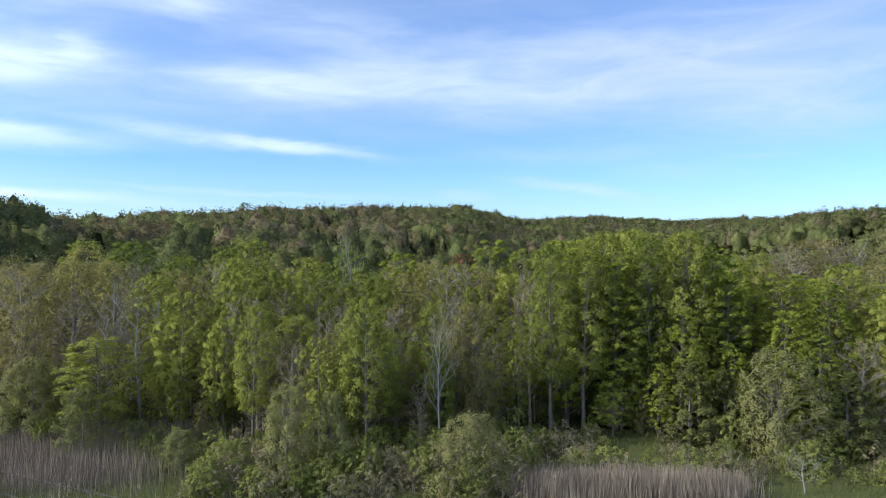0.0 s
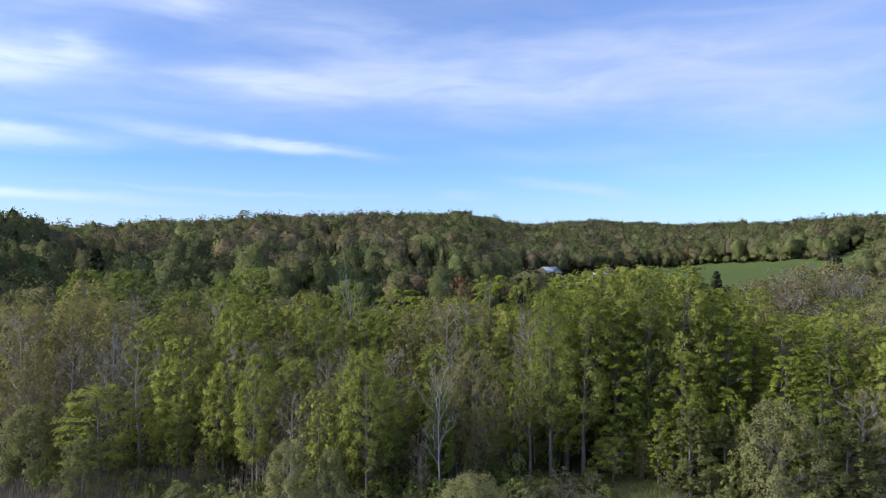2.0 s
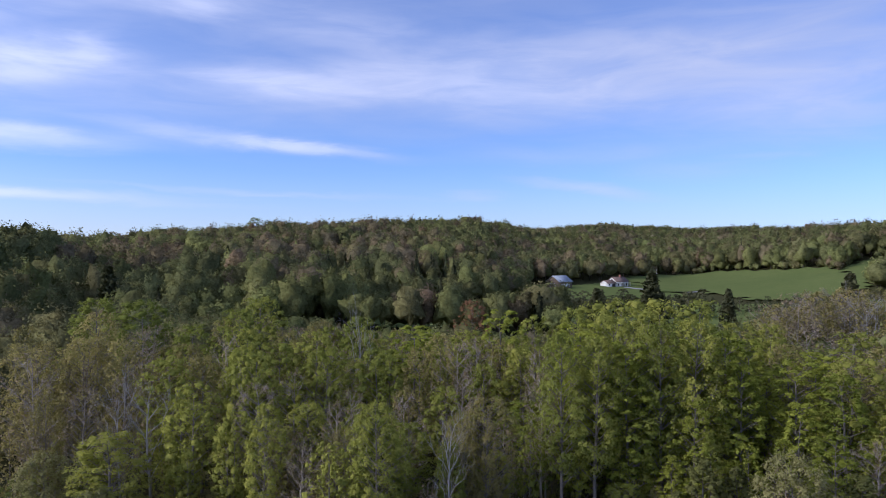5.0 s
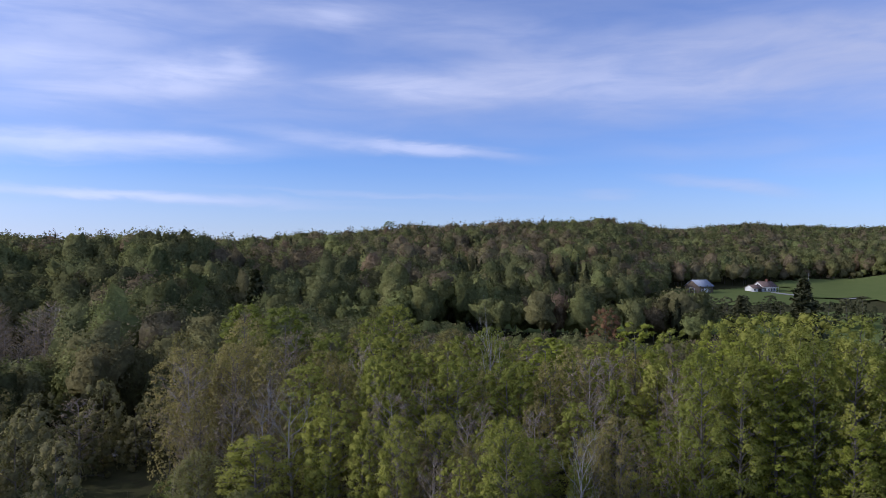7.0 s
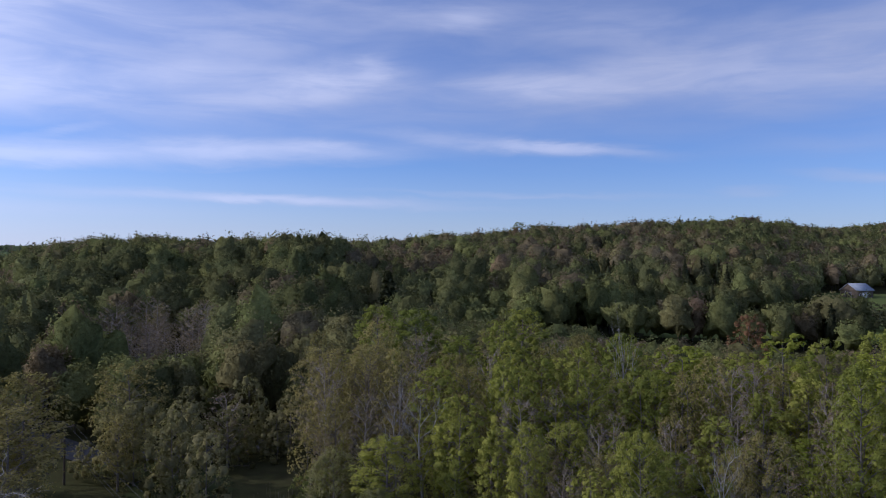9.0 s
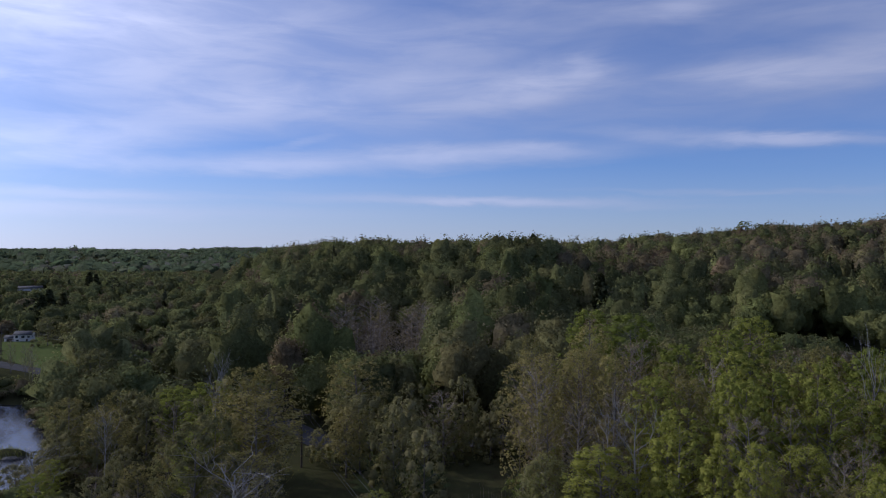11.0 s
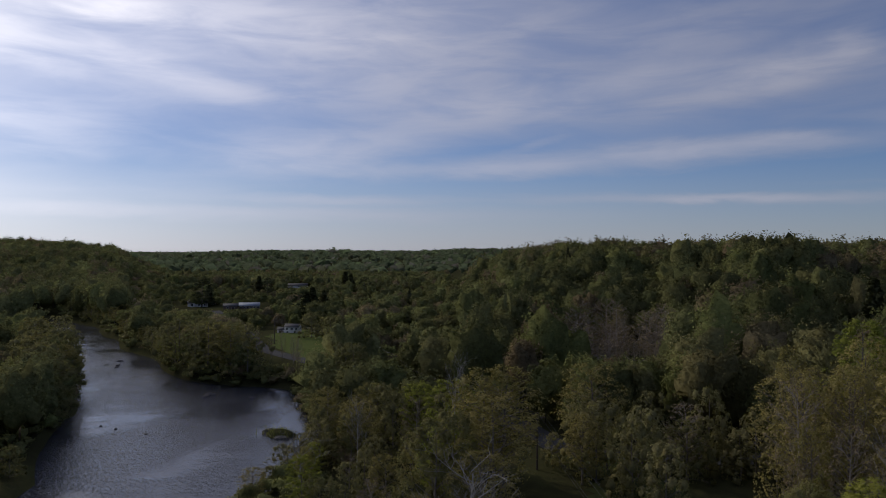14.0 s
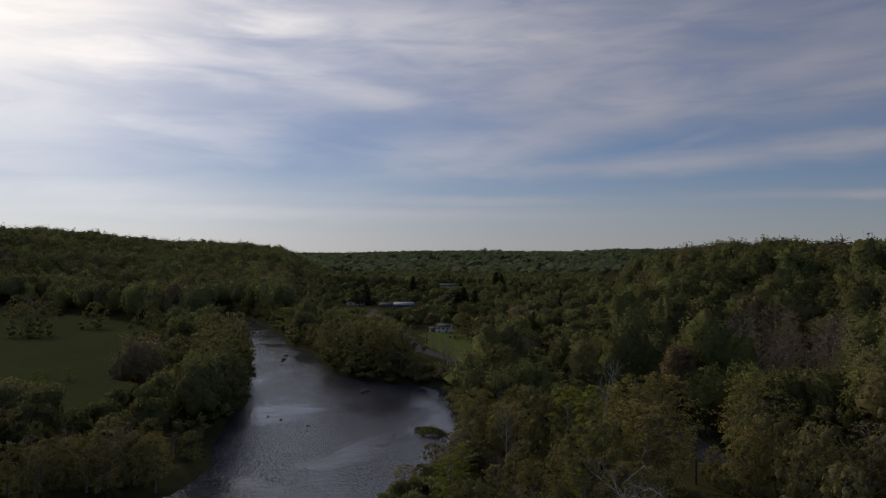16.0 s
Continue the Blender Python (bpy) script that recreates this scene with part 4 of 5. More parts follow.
# rows along the river banks
def along_bank(side, s0, s1, gap, off):
    s = np.arange(s0, s1, 0.02)
    px, py, hw = (np.interp(s, np.arange(len(RIVER)), RIVER[:, c]) for c in range(3))
    tx, ty = np.gradient(px), np.gradient(py)
    ln = np.hypot(tx, ty)
    px, py = px - side * ty / ln * (hw + off), py + side * tx / ln * (hw + off)
    run, out_ = 0.0, []
    for k in range(1, len(s)):
        run += math.hypot(px[k] - px[k - 1], py[k] - py[k - 1])
        if run > gap:
            run = 0.0
            out_.append((px[k], py[k]))
    return out_


for side, s0, s1, off in ((1, 3.2, 11.6, 2.0), (1, 7.6, 11.0, 8.0), (-1, 7.2, 11.6, 2.5), (-1, 7.0, 11.6, 9.0), (-1, 3.9, 7.1, 3.0), (-1, 3.9, 7.1, 9.0)):
    for px, py in along_bank(side, s0, s1, 6.5, off):
        px, py = px + rng.normal() * 1.0, py + rng.normal() * 1.0
        a, r = polar(px, py)
        if side > 0 and a > 66.5 and r < 150:
            continue
        if bank(px, py) < -0.5 or r < (94 if side > 0 else 108) or (64.5 < a < 71.0 and 150 < r < 300):
            continue
        if side > 0:
            ph = rng.uniform(5.5, 8.0) if r < 150 else rng.uniform(9.5, 13.0) if r < 240 else rng.uniform(4.5, 7.0)
        else:
            ph = rng.uniform(5.5, 8.0) if r < 150 else rng.uniform(10.5, 14.0) if r < 225 else rng.uniform(5.5, 8.0)
        plant("olive" if rng.random() < 0.2 else "bankside", float(px), float(py), float(ph), float(ph * rng.uniform(0.8, 1.0)), int(rng.integers(0, 3)), 0.45 if r < 190 else 0.16)

# tall maples in fresh leaf, standing over the front of the wood
for k in range(11):
    u, py = 0.15 + 0.0225 * k, 79.0 + (k * 5.3) % 10.0
    ph = (22.4, 21.2, 20.0, 21.8, 19.4)[k % 5] - (2.0 if k in (0, 10) else 0.0)
    plant("maple" if k % 3 == 1 else "leafy", u * py, py, ph, ph * rng.uniform(0.34, 0.42), k % 3, 1.0)

# a tall brown grove, hardly in leaf, before the hay field
for k in range(34):
    u, py = 0.425 + 0.27 * ((k * 0.618) % 1.0), 137.0 + 5.0 * (k % 5) + rng.normal()
    px, top = u * py, (23.6, 21.0, 22.6, 18.5, 20.0)[(k * 3) % 5] + rng.uniform(-0.8, 0.8) - (3.0 if u < 0.45 else 0.0)
    ph = top - float(land(px, py))
    plant("dead" if k % 9 == 3 else "olive" if k % 2 else "budding", px, py, ph, ph * rng.uniform(0.42, 0.58), k % 3, 0.45)

# bushy growth leaning over the water beside the islet
for k, r in enumerate((100.0, 104.0, 108.0, 112.0, 117.0, 122.0, 127.0, 132.0, 137.0, 142.0)):
    for a in np.arange(74.0, 60.0, -0.1):
        px, py = -math.sin(math.radians(a)) * r, math.cos(math.radians(a)) * r
        if bank(px, py) > 0.6:
            break
    ph = (4.6, 3.4, 5.4, 4.0)[k % 4]
    plant("bankside" if k % 3 else "olive", float(px), float(py), ph, ph * 1.0, k % 3, 0.45)

# ---------------------------------------------------------------- far woods
def sprays(rng, p, nor, size):
    """Loose three-cornered leaf sprays at given places."""
    n = len(p)
    nor = nor / np.linalg.norm(nor, axis=1)[:, None]
    u = np.cross(nor, rng.normal(size=(n, 3)))
    u /= np.linalg.norm(u, axis=1)[:, None]
    w = np.cross(nor, u)
    k = (size * rng.uniform(0.6, 1.35, n))[:, None] * 0.5
    return np.stack([p - 1.2 * u * k - w * k, p + 1.3 * u * k, p - 0.8 * u * k + w * k], 1)


def finer(verts, tris):
    """A ball with each face cut in four."""
    verts, made, out_ = [tuple(v) for v in verts], {}, []

    def mid(a, b):
        key = (min(a, b), max(a, b))
        if key not in made:
            m = np.add(verts[a], verts[b])
            made[key] = len(verts)
            verts.append(tuple(m / np.linalg.norm(m)))
        return made[key]

    for a, b, c in tris:
        ab, bc, ca = mid(a, b), mid(b, c), mid(c, a)
        out_ += [(a, ab, ca), (ab, b, bc), (ca, bc, c), (ab, bc, ca)]
    return np.array(verts), np.array(out_)


BALLS = [(ICO, ICO_FACES)]
for _ in range(2):
    BALLS.append(finer(*BALLS[-1]))
TONES = np.array([(0.16, 0.185, 0.058), (0.12, 0.138, 0.05), (0.165, 0.16, 0.065), (0.175, 0.142, 0.085), (0.18, 0.127, 0.082), (0.19, 0.18, 0.14), (0.035, 0.05, 0.03)])


def canopy(name, rng, x, y, h, count, size, label, trunks=True, level=1, haze=False):
    """Many far trees in one mesh: each a crown of leaf sprays in a few tufts on a trunk."""
    n = len(x)
    az, r = polar(x, y)
    z = land(x, y)
    brown = (az > 0) & (az < 31) & (r > 290) & (r < 520)
    p_green = np.array([0.28, 0.28, 0.24, 0.1, 0.05, 0.0, 0.05])
    p_brown = np.array([0.16, 0.26, 0.24, 0.2, 0.11, 0.0, 0.03])
    kind = np.where(brown, rng.choice(7, n, p=p_brown), rng.choice(7, n, p=p_green))
    stand = clump(x * 0.55 + 40, y * 0.55)                      # like grows beside like
    kind = np.where((stand > 0.45) & (rng.random(n) < 0.6), 0, kind)
    kind = np.where((stand < -0.5) & (rng.random(n) < 0.6), 3, kind)
    # fixed patches; the last one's darker tone paints shade at the wood's edge
    for a0, a1, r0, r1, k_ in ((4, 20, 225, 285, 0), (24, 37, 118, 155, 2), (18, 34, 225, 330, 1), (36, 50, 235, 330, 1), (-4, 12, 285, 350, 1)):
        kind = np.where((az > a0) & (az < a1) & (r > r0) & (r < r1) & (rng.random(n) < 0.75), k_, kind)
    kind = np.where((az > 50) & (rng.random(n) < 0.6), 1, kind)
    # dark conifers among them, which also deepen that painted shade
    kind = np.where((az > -5) & (az < 10) & (r > 285) & (r < 350) & (rng.random(n) < 0.3), 6, kind)
    kind = np.where((kind == 6) & ((r < 200) | (h < 8)), 1, kind)
    cone = kind == 6
    # painted light: valley crowns up to 25% lighter, for their hazy backlight
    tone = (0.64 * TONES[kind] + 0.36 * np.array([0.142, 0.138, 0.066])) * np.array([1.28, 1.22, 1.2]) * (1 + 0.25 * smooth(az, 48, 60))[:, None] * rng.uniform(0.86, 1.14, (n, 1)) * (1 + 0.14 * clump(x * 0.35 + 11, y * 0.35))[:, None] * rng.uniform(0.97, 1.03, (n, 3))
    rad = (1.7 if haze else 1.0) * np.clip(h, 3.5, 99) * rng.uniform(0.28, 0.43, n) * np.where(h > 11, 1.0, 1.3) * np.where(cone, 0.75, 1.0)
    rad = rad if haze else np.minimum(rad, 6.2)
    # each crown: a lumpy closed mass of foliage with loose sprays over it; conifers are cones
    ball, tri = BALLS[level]
    ctr = np.c_[x, y, z + 0.53 * h]
    axes = np.c_[rad, rad * rng.uniform(0.85, 1.15, n), 0.45 * h]
    waves = rng.normal(size=(n, 7, 3)) * np.array([1.6, 1.6, 3.2, 3.2, 4.5, 4.5, 4.5])[None, :, None]
    phase = rng.uniform(0, 6.28, (n, 1, 7))
    gain = np.array([0.14, 0.14, 0.14, 0.14, 0.12, 0.12, 0.12])

    def bulge(d):
        return 1 + (np.sin(np.einsum("nvc,nkc->nvk", d, waves) + phase) * gain).sum(-1)

    def crown(d, grow):
        out_ = d * (bulge(d) * grow)[..., None]
        taper = np.where(cone, 1.0, 0.0)[:, None] * (0.5 - 0.55 * d[..., 2])
        out_[..., :2] *= (np.where(cone, 0.0, 1.0)[:, None] + taper)[..., None]
        return ctr[:, None] + out_ * axes[:, None]

    def facing(d, rough):
        f = d / axes[:, None] * axes[:, None].mean(2, keepdims=True) * 0.9 + np.array([0, 0, 0.14]) + rng.normal(size=d.shape) * rough
        if haze:
            f = 0.1 * f + np.array([0, 0, 1.0])
        return (f / np.linalg.norm(f, axis=2, keepdims=True)).reshape(-1, 3)

    sh = Sheet()
    d = np.repeat(ball[None], n, 0)
    sh.add(crown(d, rng.uniform(0.54, 0.86, (n, len(ball)))), (np.arange(n)[:, None, None] * len(ball) + tri[None]).reshape(-1, 3), facing(d, 0.25))
    d = rng.normal(size=(n, count, 3))
    d /= np.linalg.norm(d, axis=2, keepdims=True)
    d[..., 2] = np.where(d[..., 2] < -0.4, -d[..., 2], d[..., 2])
    p = crown(d, rng.uniform(0.7, 0.95, (n, count))).reshape(-1, 3)
    sh.tris(sprays(rng, p, d.reshape(-1, 3) + rng.normal(size=(n * count, 3)) * 0.55, np.repeat(size, count)), facing(d, 0.25))
    # aerial haze painted into the far ridges' colour: less red, more blue
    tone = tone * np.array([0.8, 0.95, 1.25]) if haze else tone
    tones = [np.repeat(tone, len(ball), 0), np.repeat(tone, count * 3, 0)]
    if trunks:
        w = 0.012 * h
        for sx, sy in ((1, 0), (0, 1)):
            v = np.stack([np.c_[x - w * sx, y - w * sy, z - 0.2], np.c_[x + w * sx, y + w * sy, z - 0.2],
                          np.c_[x + 0.4 * w * sx, y + 0.4 * w * sy, z + 0.8 * h], np.c_[x - 0.4 * w * sx, y - 0.4 * w * sy, z + 0.8 * h]], 1)
            sh.quads(v, np.tile(np.array([[-0.5, -0.5, 0.3]]), (n, 1)))
            tones.append(np.tile(np.array([[0.15, 0.13, 0.11]]), (n * 4, 1)))
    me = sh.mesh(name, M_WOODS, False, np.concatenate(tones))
    return tagged(new(name, me), label, "trees", kind="stuff")


x, y = scatter(rng, -44, 106, 128, 330, 7.2)
h = tree_height(rng, x, y)
az, r = polar(x, y)
grey = (az > 38.5) & (az < 46.5) & (r > 172) & (r < 222)              # a stand still bare and pinkish
for px, py, ph in zip(x[grey], y[grey], h[grey]):
    plant("budding", float(px), float(py), float(ph), float(ph * 0.66), int(rng.integers(0, 3)), 0.45)
x, y, h = x[~grey], y[~grey], h[~grey]
x, y, h = x[h > 3], y[h > 3], h[h > 3]
r = np.hypot(x, y)
for name, r0, r1, count, size, level in (("woods_behind", 0, 195, 1150, 0.42, 2), ("woods_beyond", 195, 999, 460, 0.6, 2)):
    ok = (r >= r0) & (r < r1)
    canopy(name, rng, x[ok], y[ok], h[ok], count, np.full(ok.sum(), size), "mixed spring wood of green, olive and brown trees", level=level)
x, y = scatter(rng, -44, 106, 330, 1180, 8.2)
az, r = polar(x, y)
ok = (r < 900) | (az < 0)
x, y, az, r = x[ok], y[ok], az[ok], r[ok]
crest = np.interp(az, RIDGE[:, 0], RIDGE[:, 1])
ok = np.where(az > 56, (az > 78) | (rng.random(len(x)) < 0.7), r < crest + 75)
x, y = x[ok], y[ok]
az, r = polar(x, y)
h = np.where((az > 53) & (az < 80), np.where(r < 650, tree_height(rng, x, y), rng.uniform(8, 12, len(x))), rng.uniform(13.2, 17.0, len(x)) * (1.0 + 0.12 * clump(x * 0.6, y * 0.6)))
h = np.minimum(h, crest_cap(rng, x, y))
# lower growth between the trees of the crest
x2, y2 = scatter(rng, -8, 36, 330, 700, 8.0)
az2, r2 = polar(x2, y2)
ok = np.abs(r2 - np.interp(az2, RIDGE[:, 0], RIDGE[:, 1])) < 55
x, y, r = np.r_[x, x2[ok]], np.r_[y, y2[ok]], np.r_[r, r2[ok]]
h = np.r_[h, rng.uniform(6.5, 9.5, ok.sum())]
ok = h > 2.5
x, y, h, r = x[ok], y[ok], h[ok], r[ok]
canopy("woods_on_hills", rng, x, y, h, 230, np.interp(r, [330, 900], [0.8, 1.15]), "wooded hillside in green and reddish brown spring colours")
x, y = scatter(rng, -40, 106, 900, 3300, 34.0)
az, r = polar(x, y)
crest = np.interp(az, RIDGE[:, 0], RIDGE[:, 1])
ok = az > 50
x, y = x[ok], y[ok]
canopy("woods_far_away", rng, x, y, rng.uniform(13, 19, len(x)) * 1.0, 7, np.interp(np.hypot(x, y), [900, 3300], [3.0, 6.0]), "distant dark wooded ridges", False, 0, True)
fx, fy = [], []
for poly in (HAYFIELD, FARFIELD, STRIPFIELD):
    poly = np.asarray(poly, float)
    for (ax, ay), (bx, by) in zip(poly, np.roll(poly, -1, 0)):
        m = int(math.hypot(bx - ax, by - ay) / 1.1) + 1
        u = rng.random(m)
        d = rng.uniform(-11, 11, m)
        ln = math.hypot(bx - ax, by - ay)
        fx.append(ax + (bx - ax) * u - (by - ay) / ln * d), fy.append(ay + (by - ay) * u + (bx - ax) / ln * d)
fx, fy = np.concatenate(fx), np.concatenate(fy)
ok = wooded(fx, fy) & (np.hypot(fx, fy) > 262) & (np.hypot(fx - 85, fy - 385) > 88)
fx, fy = fx[ok], fy[ok]
canopy("field_edge_brush", rng, fx, fy, np.where((fy > 400) | (fx > 190), rng.uniform(3.0, 8.5, len(fx)), rng.uniform(2.0, 4.2, len(fx))), 110, np.full(len(fx), 0.6), "leafy brush where the woods meet the fields", False)
g = np.arange(-460, -60, 3.2)
x, y = (v.ravel() for v in np.meshgrid(g, np.arange(-60, 110, 3.2)))
x, y = x + rng.uniform(-1.6, 1.6, x.size), y + rng.uniform(-1.6, 1.6, x.size)
b = bank(x, y)
ok = (b > -0.5) & (b < 7) & (near_line(x, y, ROAD)[0] > 3.5) & (np.hypot(x, y) > 128)
x, y = x[ok], y[ok]
canopy("bank_brush", rng, x, y, rng.uniform(1.4, 3.8, len(x)), 42, np.full(len(x), 0.45), "tangled green brush along the river bank", False, 0)
sx, sy = [], []
for side, off in ((1, 0.6), (1, 3.2), (-1, 0.6), (-1, 3.4), (-1, 6.5)):
    for px, py in along_bank(side, 3.5, 8.2, 2.6, off):
        px, py = px + rng.normal() * 0.7, py + rng.normal() * 0.7
        if bank(px, py) > -1.2 and 70 < math.hypot(px, py) < 230 and not (side > 0 and polar(px, py)[0] > 66.5 and math.hypot(px, py) < 150):
            sx.append(px), sy.append(py)
x, y = np.array(sx), np.array(sy)
canopy("bank_scrub", rng, x, y, rng.uniform(1.4, 3.4, len(x)), 300, np.full(len(x), 0.26), "low green scrub covering the river bank slopes", False, 1)
x, y = scatter(rng, 106, 299, 90, 700, 28.0)
canopy("woods_over_the_river", rng, x, y, rng.uniform(12, 18, len(x)), 7, np.full(len(x), 2.0), "woods on the far side of the road", True, 0)

# ---------------------------------------------------------------- marsh growth
def blades(name, mat, rng, x, y, low, high, wide, lean, label):
    n = len(x)
    z = land(x, y)
    h = rng.uniform(low, high, n)
    a = rng.uniform(0, np.pi, n)
    w = wide * rng.uniform(0.6, 1.4, n)
    dx, dy = np.cos(a) * w, np.sin(a) * w
    lx, ly = rng.normal(size=n) * lean * h, rng.normal(size=n) * lean * h
    b0, b1 = np.c_[x - dx, y - dy, z - 0.05], np.c_[x + dx, y + dy, z - 0.05]
    t1, t0 = np.c_[x + 0.35 * dx + lx, y + 0.35 * dy + ly, z + h], np.c_[x - 0.35 * dx + lx, y - 0.35 * dy + ly, z + h]
    sh = Sheet()
    sh.quads(np.stack([b0, b1, t1, t0], 1))
    return tagged(new(name, sh.mesh(name, mat)), label, "plants", kind="stuff")


def blot(rng, cx, cy, sx, sy, n, turn=0.0):
    u, v = rng.normal(size=n) * sx, rng.normal(size=n) * sy
    c, s = math.cos(turn), math.sin(turn)
    return cx + u * c - v * s, cy + u * s + v * c


bx, by = [], []
for cx, cy, sx, sy, n in ((-40, 70, 4.5, 4.0, 7000), (-33, 62, 5.0, 3.0, 4500), (-27, 75, 4.0, 1.2, 1500), (10, 58, 2.2, 1.2, 4500), (16, 58, 3.0, 1.4, 7000), (21.5, 57.5, 1.5, 1.2, 2500)):
    x, y = blot(rng, cx, cy, sx, sy, n)
    bx.append(x), by.append(y)
x, y = np.concatenate(bx), np.concatenate(by)
blades("reeds", M_REED, rng, x, y, 1.2, 2.3, 0.017, 0.09, "stands of dry pinkish tan reeds in the marsh")
x, y = rng.uniform(-60, 60, 26000), rng.uniform(44, 84, 26000)
ok = inside(x, y, marsh_poly)
blades("marsh_tufts", M_GRASS, rng, x[ok], y[ok], 0.25, 0.7, 0.035, 0.35, "ragged green and straw marsh grass")

# brush between marsh and wood
x, y = rng.uniform(-46, 56, 900), rng.uniform(56, 86, 900)
az, r = polar(x, y)
edge = np.interp(az, EDGE[:, 0], EDGE[:, 1])
front = np.where((az > 12) & (az < 30), 6.0, np.where(np.abs(az) < 12, 8.0, 3.0))
ok = (r > edge - front) & (r < edge + 9)
for px, py, pr in list(zip(x[ok], y[ok], r[ok]))[:100]:
    s = rng.uniform(1.3, 3.8)
    plant("willow" if rng.random() < 0.12 else "shrub", float(px), float(py), float(s), float(s * rng.uniform(0.8, 1.3)), int(rng.integers(0, 3)), 0.3)

# grey-brown thicket and green bushes in the middle of the marsh
for k in range(150):
    px, py, ph = rng.uniform(-20, 8), rng.uniform(54, 70), rng.uniform(1.3, 3.4)
    kind = "thicket" if rng.random() < 0.62 else "shrub"
    plant(kind, float(px), float(py), float(ph), float(ph * rng.uniform(0.9, 1.4)), k % 3, 0.5)
# low brush between the reeds and the maples
for k in range(120):
    px, py, ph = rng.uniform(4, 46), rng.uniform(60.5, 74), rng.uniform(1.2, 3.0)
    plant("thicket" if k % 2 == 0 else "shrub", float(px), float(py), float(ph), float(ph * rng.uniform(1.0, 1.5)), k % 3, 0.5)
# bushes on the edge of the open grass
for k, (px, py, ph) in enumerate([(-17.5, 58.5, 4.2), (-19.5, 60.0, 2.6), (-24.0, 66.0, 3.4), (-27.5, 67.5, 2.6), (-21.0, 66.5, 3.0), (-46.0, 75.0, 5.0), (-42.5, 76.0, 6.0), (-30.0, 70.5, 3.2)]):
    plant("shrub", px, py, ph, ph * 1.15, k % 3, 1.0)

# ---------------------------------------------------------------- buildings
M_WHITE = plain("white_siding", (0.76, 0.75, 0.72), 0.6, 0.06, 0.5)
M_TAN = plain("weathered_boards", (0.17, 0.13, 0.1), 0.85, 0.2, 0.4)
M_SHINGLE = plain("brown_shingles", (0.17, 0.12, 0.1), 0.85, 0.18, 0.8)
M_GREYROOF = plain("grey_shingles", (0.085, 0.085, 0.09), 0.8, 0.14, 0.8)
M_TIN = plain("pale_tin_roof", (0.3, 0.33, 0.38), 0.6, 0.1, 0.3)
M_GLASS = plain("dark_window_glass", (0.03, 0.035, 0.04), 0.08, 0.1, 1.0)
M_TRIM = plain("white_trim", (0.78, 0.77, 0.75), 0.5, 0.05, 1.0)
M_BRICK = plain("red_brown_brick", (0.24, 0.11, 0.08), 0.85, 0.2, 2.0)
M_DOOR = plain("dark_painted_door", (0.09, 0.07, 0.06), 0.5, 0.1, 1.0)
M_POLE = plain("tarred_pole_wood", (0.12, 0.095, 0.075), 0.9, 0.2, 1.0)
M_CABLE = plain("black_cable", (0.1, 0.1, 0.1), 0.5, 0.05, 1.0)
M_CERAMIC = plain("brown_ceramic", (0.2, 0.13, 0.1), 0.3, 0.05, 1.0)


def block(parent, ln, wd, ht, rise, wall_mat, roof_mat, x0=0.0, y0=0.0, windows=(), doors=(), over=0.45):
    """One gabled body: walls with gables, a roof of two slabs, windows with frames. Ridge along x."""
    sh = Sheet()
    a, b = ln / 2, wd / 2
    v = [(-a, -b, 0), (a, -b, 0), (a, b, 0), (-a, b, 0), (-a, -b, ht), (a, -b, ht), (a, b, ht), (-a, b, ht), (-a, 0, ht + rise), (a, 0, ht + rise)]
    v = [(p + x0, q + y0, w) for p, q, w in v]
    sh.add(v, [(0, 1, 5, 4), (2, 3, 7, 6), (1, 2, 6, 5), (3, 0, 4, 7), (5, 6, 9, 9), (7, 4, 8, 8)][:4])
    mid = len(v)
    sh.add([v[5], v[6], v[9], ((v[5][0] + v[9][0]) / 2, (v[5][1] + v[9][1]) / 2, (v[5][2] + v[9][2]) / 2)], [(0, 1, 2, 3)])
    sh.add([v[7], v[4], v[8], ((v[7][0] + v[8][0]) / 2, (v[7][1] + v[8][1]) / 2, (v[7][2] + v[8][2]) / 2)], [(0, 1, 2, 3)])
    part("wall", sh, wall_mat, parent)
    for side in (-1, 1):
        rs = Sheet()
        k = rise / b
        e0, e1 = (b + over) * side, 0.0
        z0, z1 = ht - over * k, ht + rise
        t = 0.16
        p = [(-a - over, e0, z0), (a + over, e0, z0), (a + over, e1, z1), (-a - over, e1, z1)]
        p = [(q[0] + x0, q[1] + y0, q[2] + 0.02) for q in p]
        top = [(q[0], q[1], q[2] + t) for q in p]
        rs.add(p + top, [(0, 1, 2, 3), (4, 5, 6, 7), (0, 1, 5, 4), (1, 2, 6, 5), (2, 3, 7, 6), (3, 0, 4, 7)])
        part("roof", rs, roof_mat, parent)
    for face, u, z, w, h in windows:
        put_opening(parent, "window", face, u, z, w, h, a, b, x0, y0, M_GLASS)
    for face, u, w, h, mat in doors:
        put_opening(parent, "door", face, u, h / 2 + 0.02, w, h, a, b, x0, y0, mat)


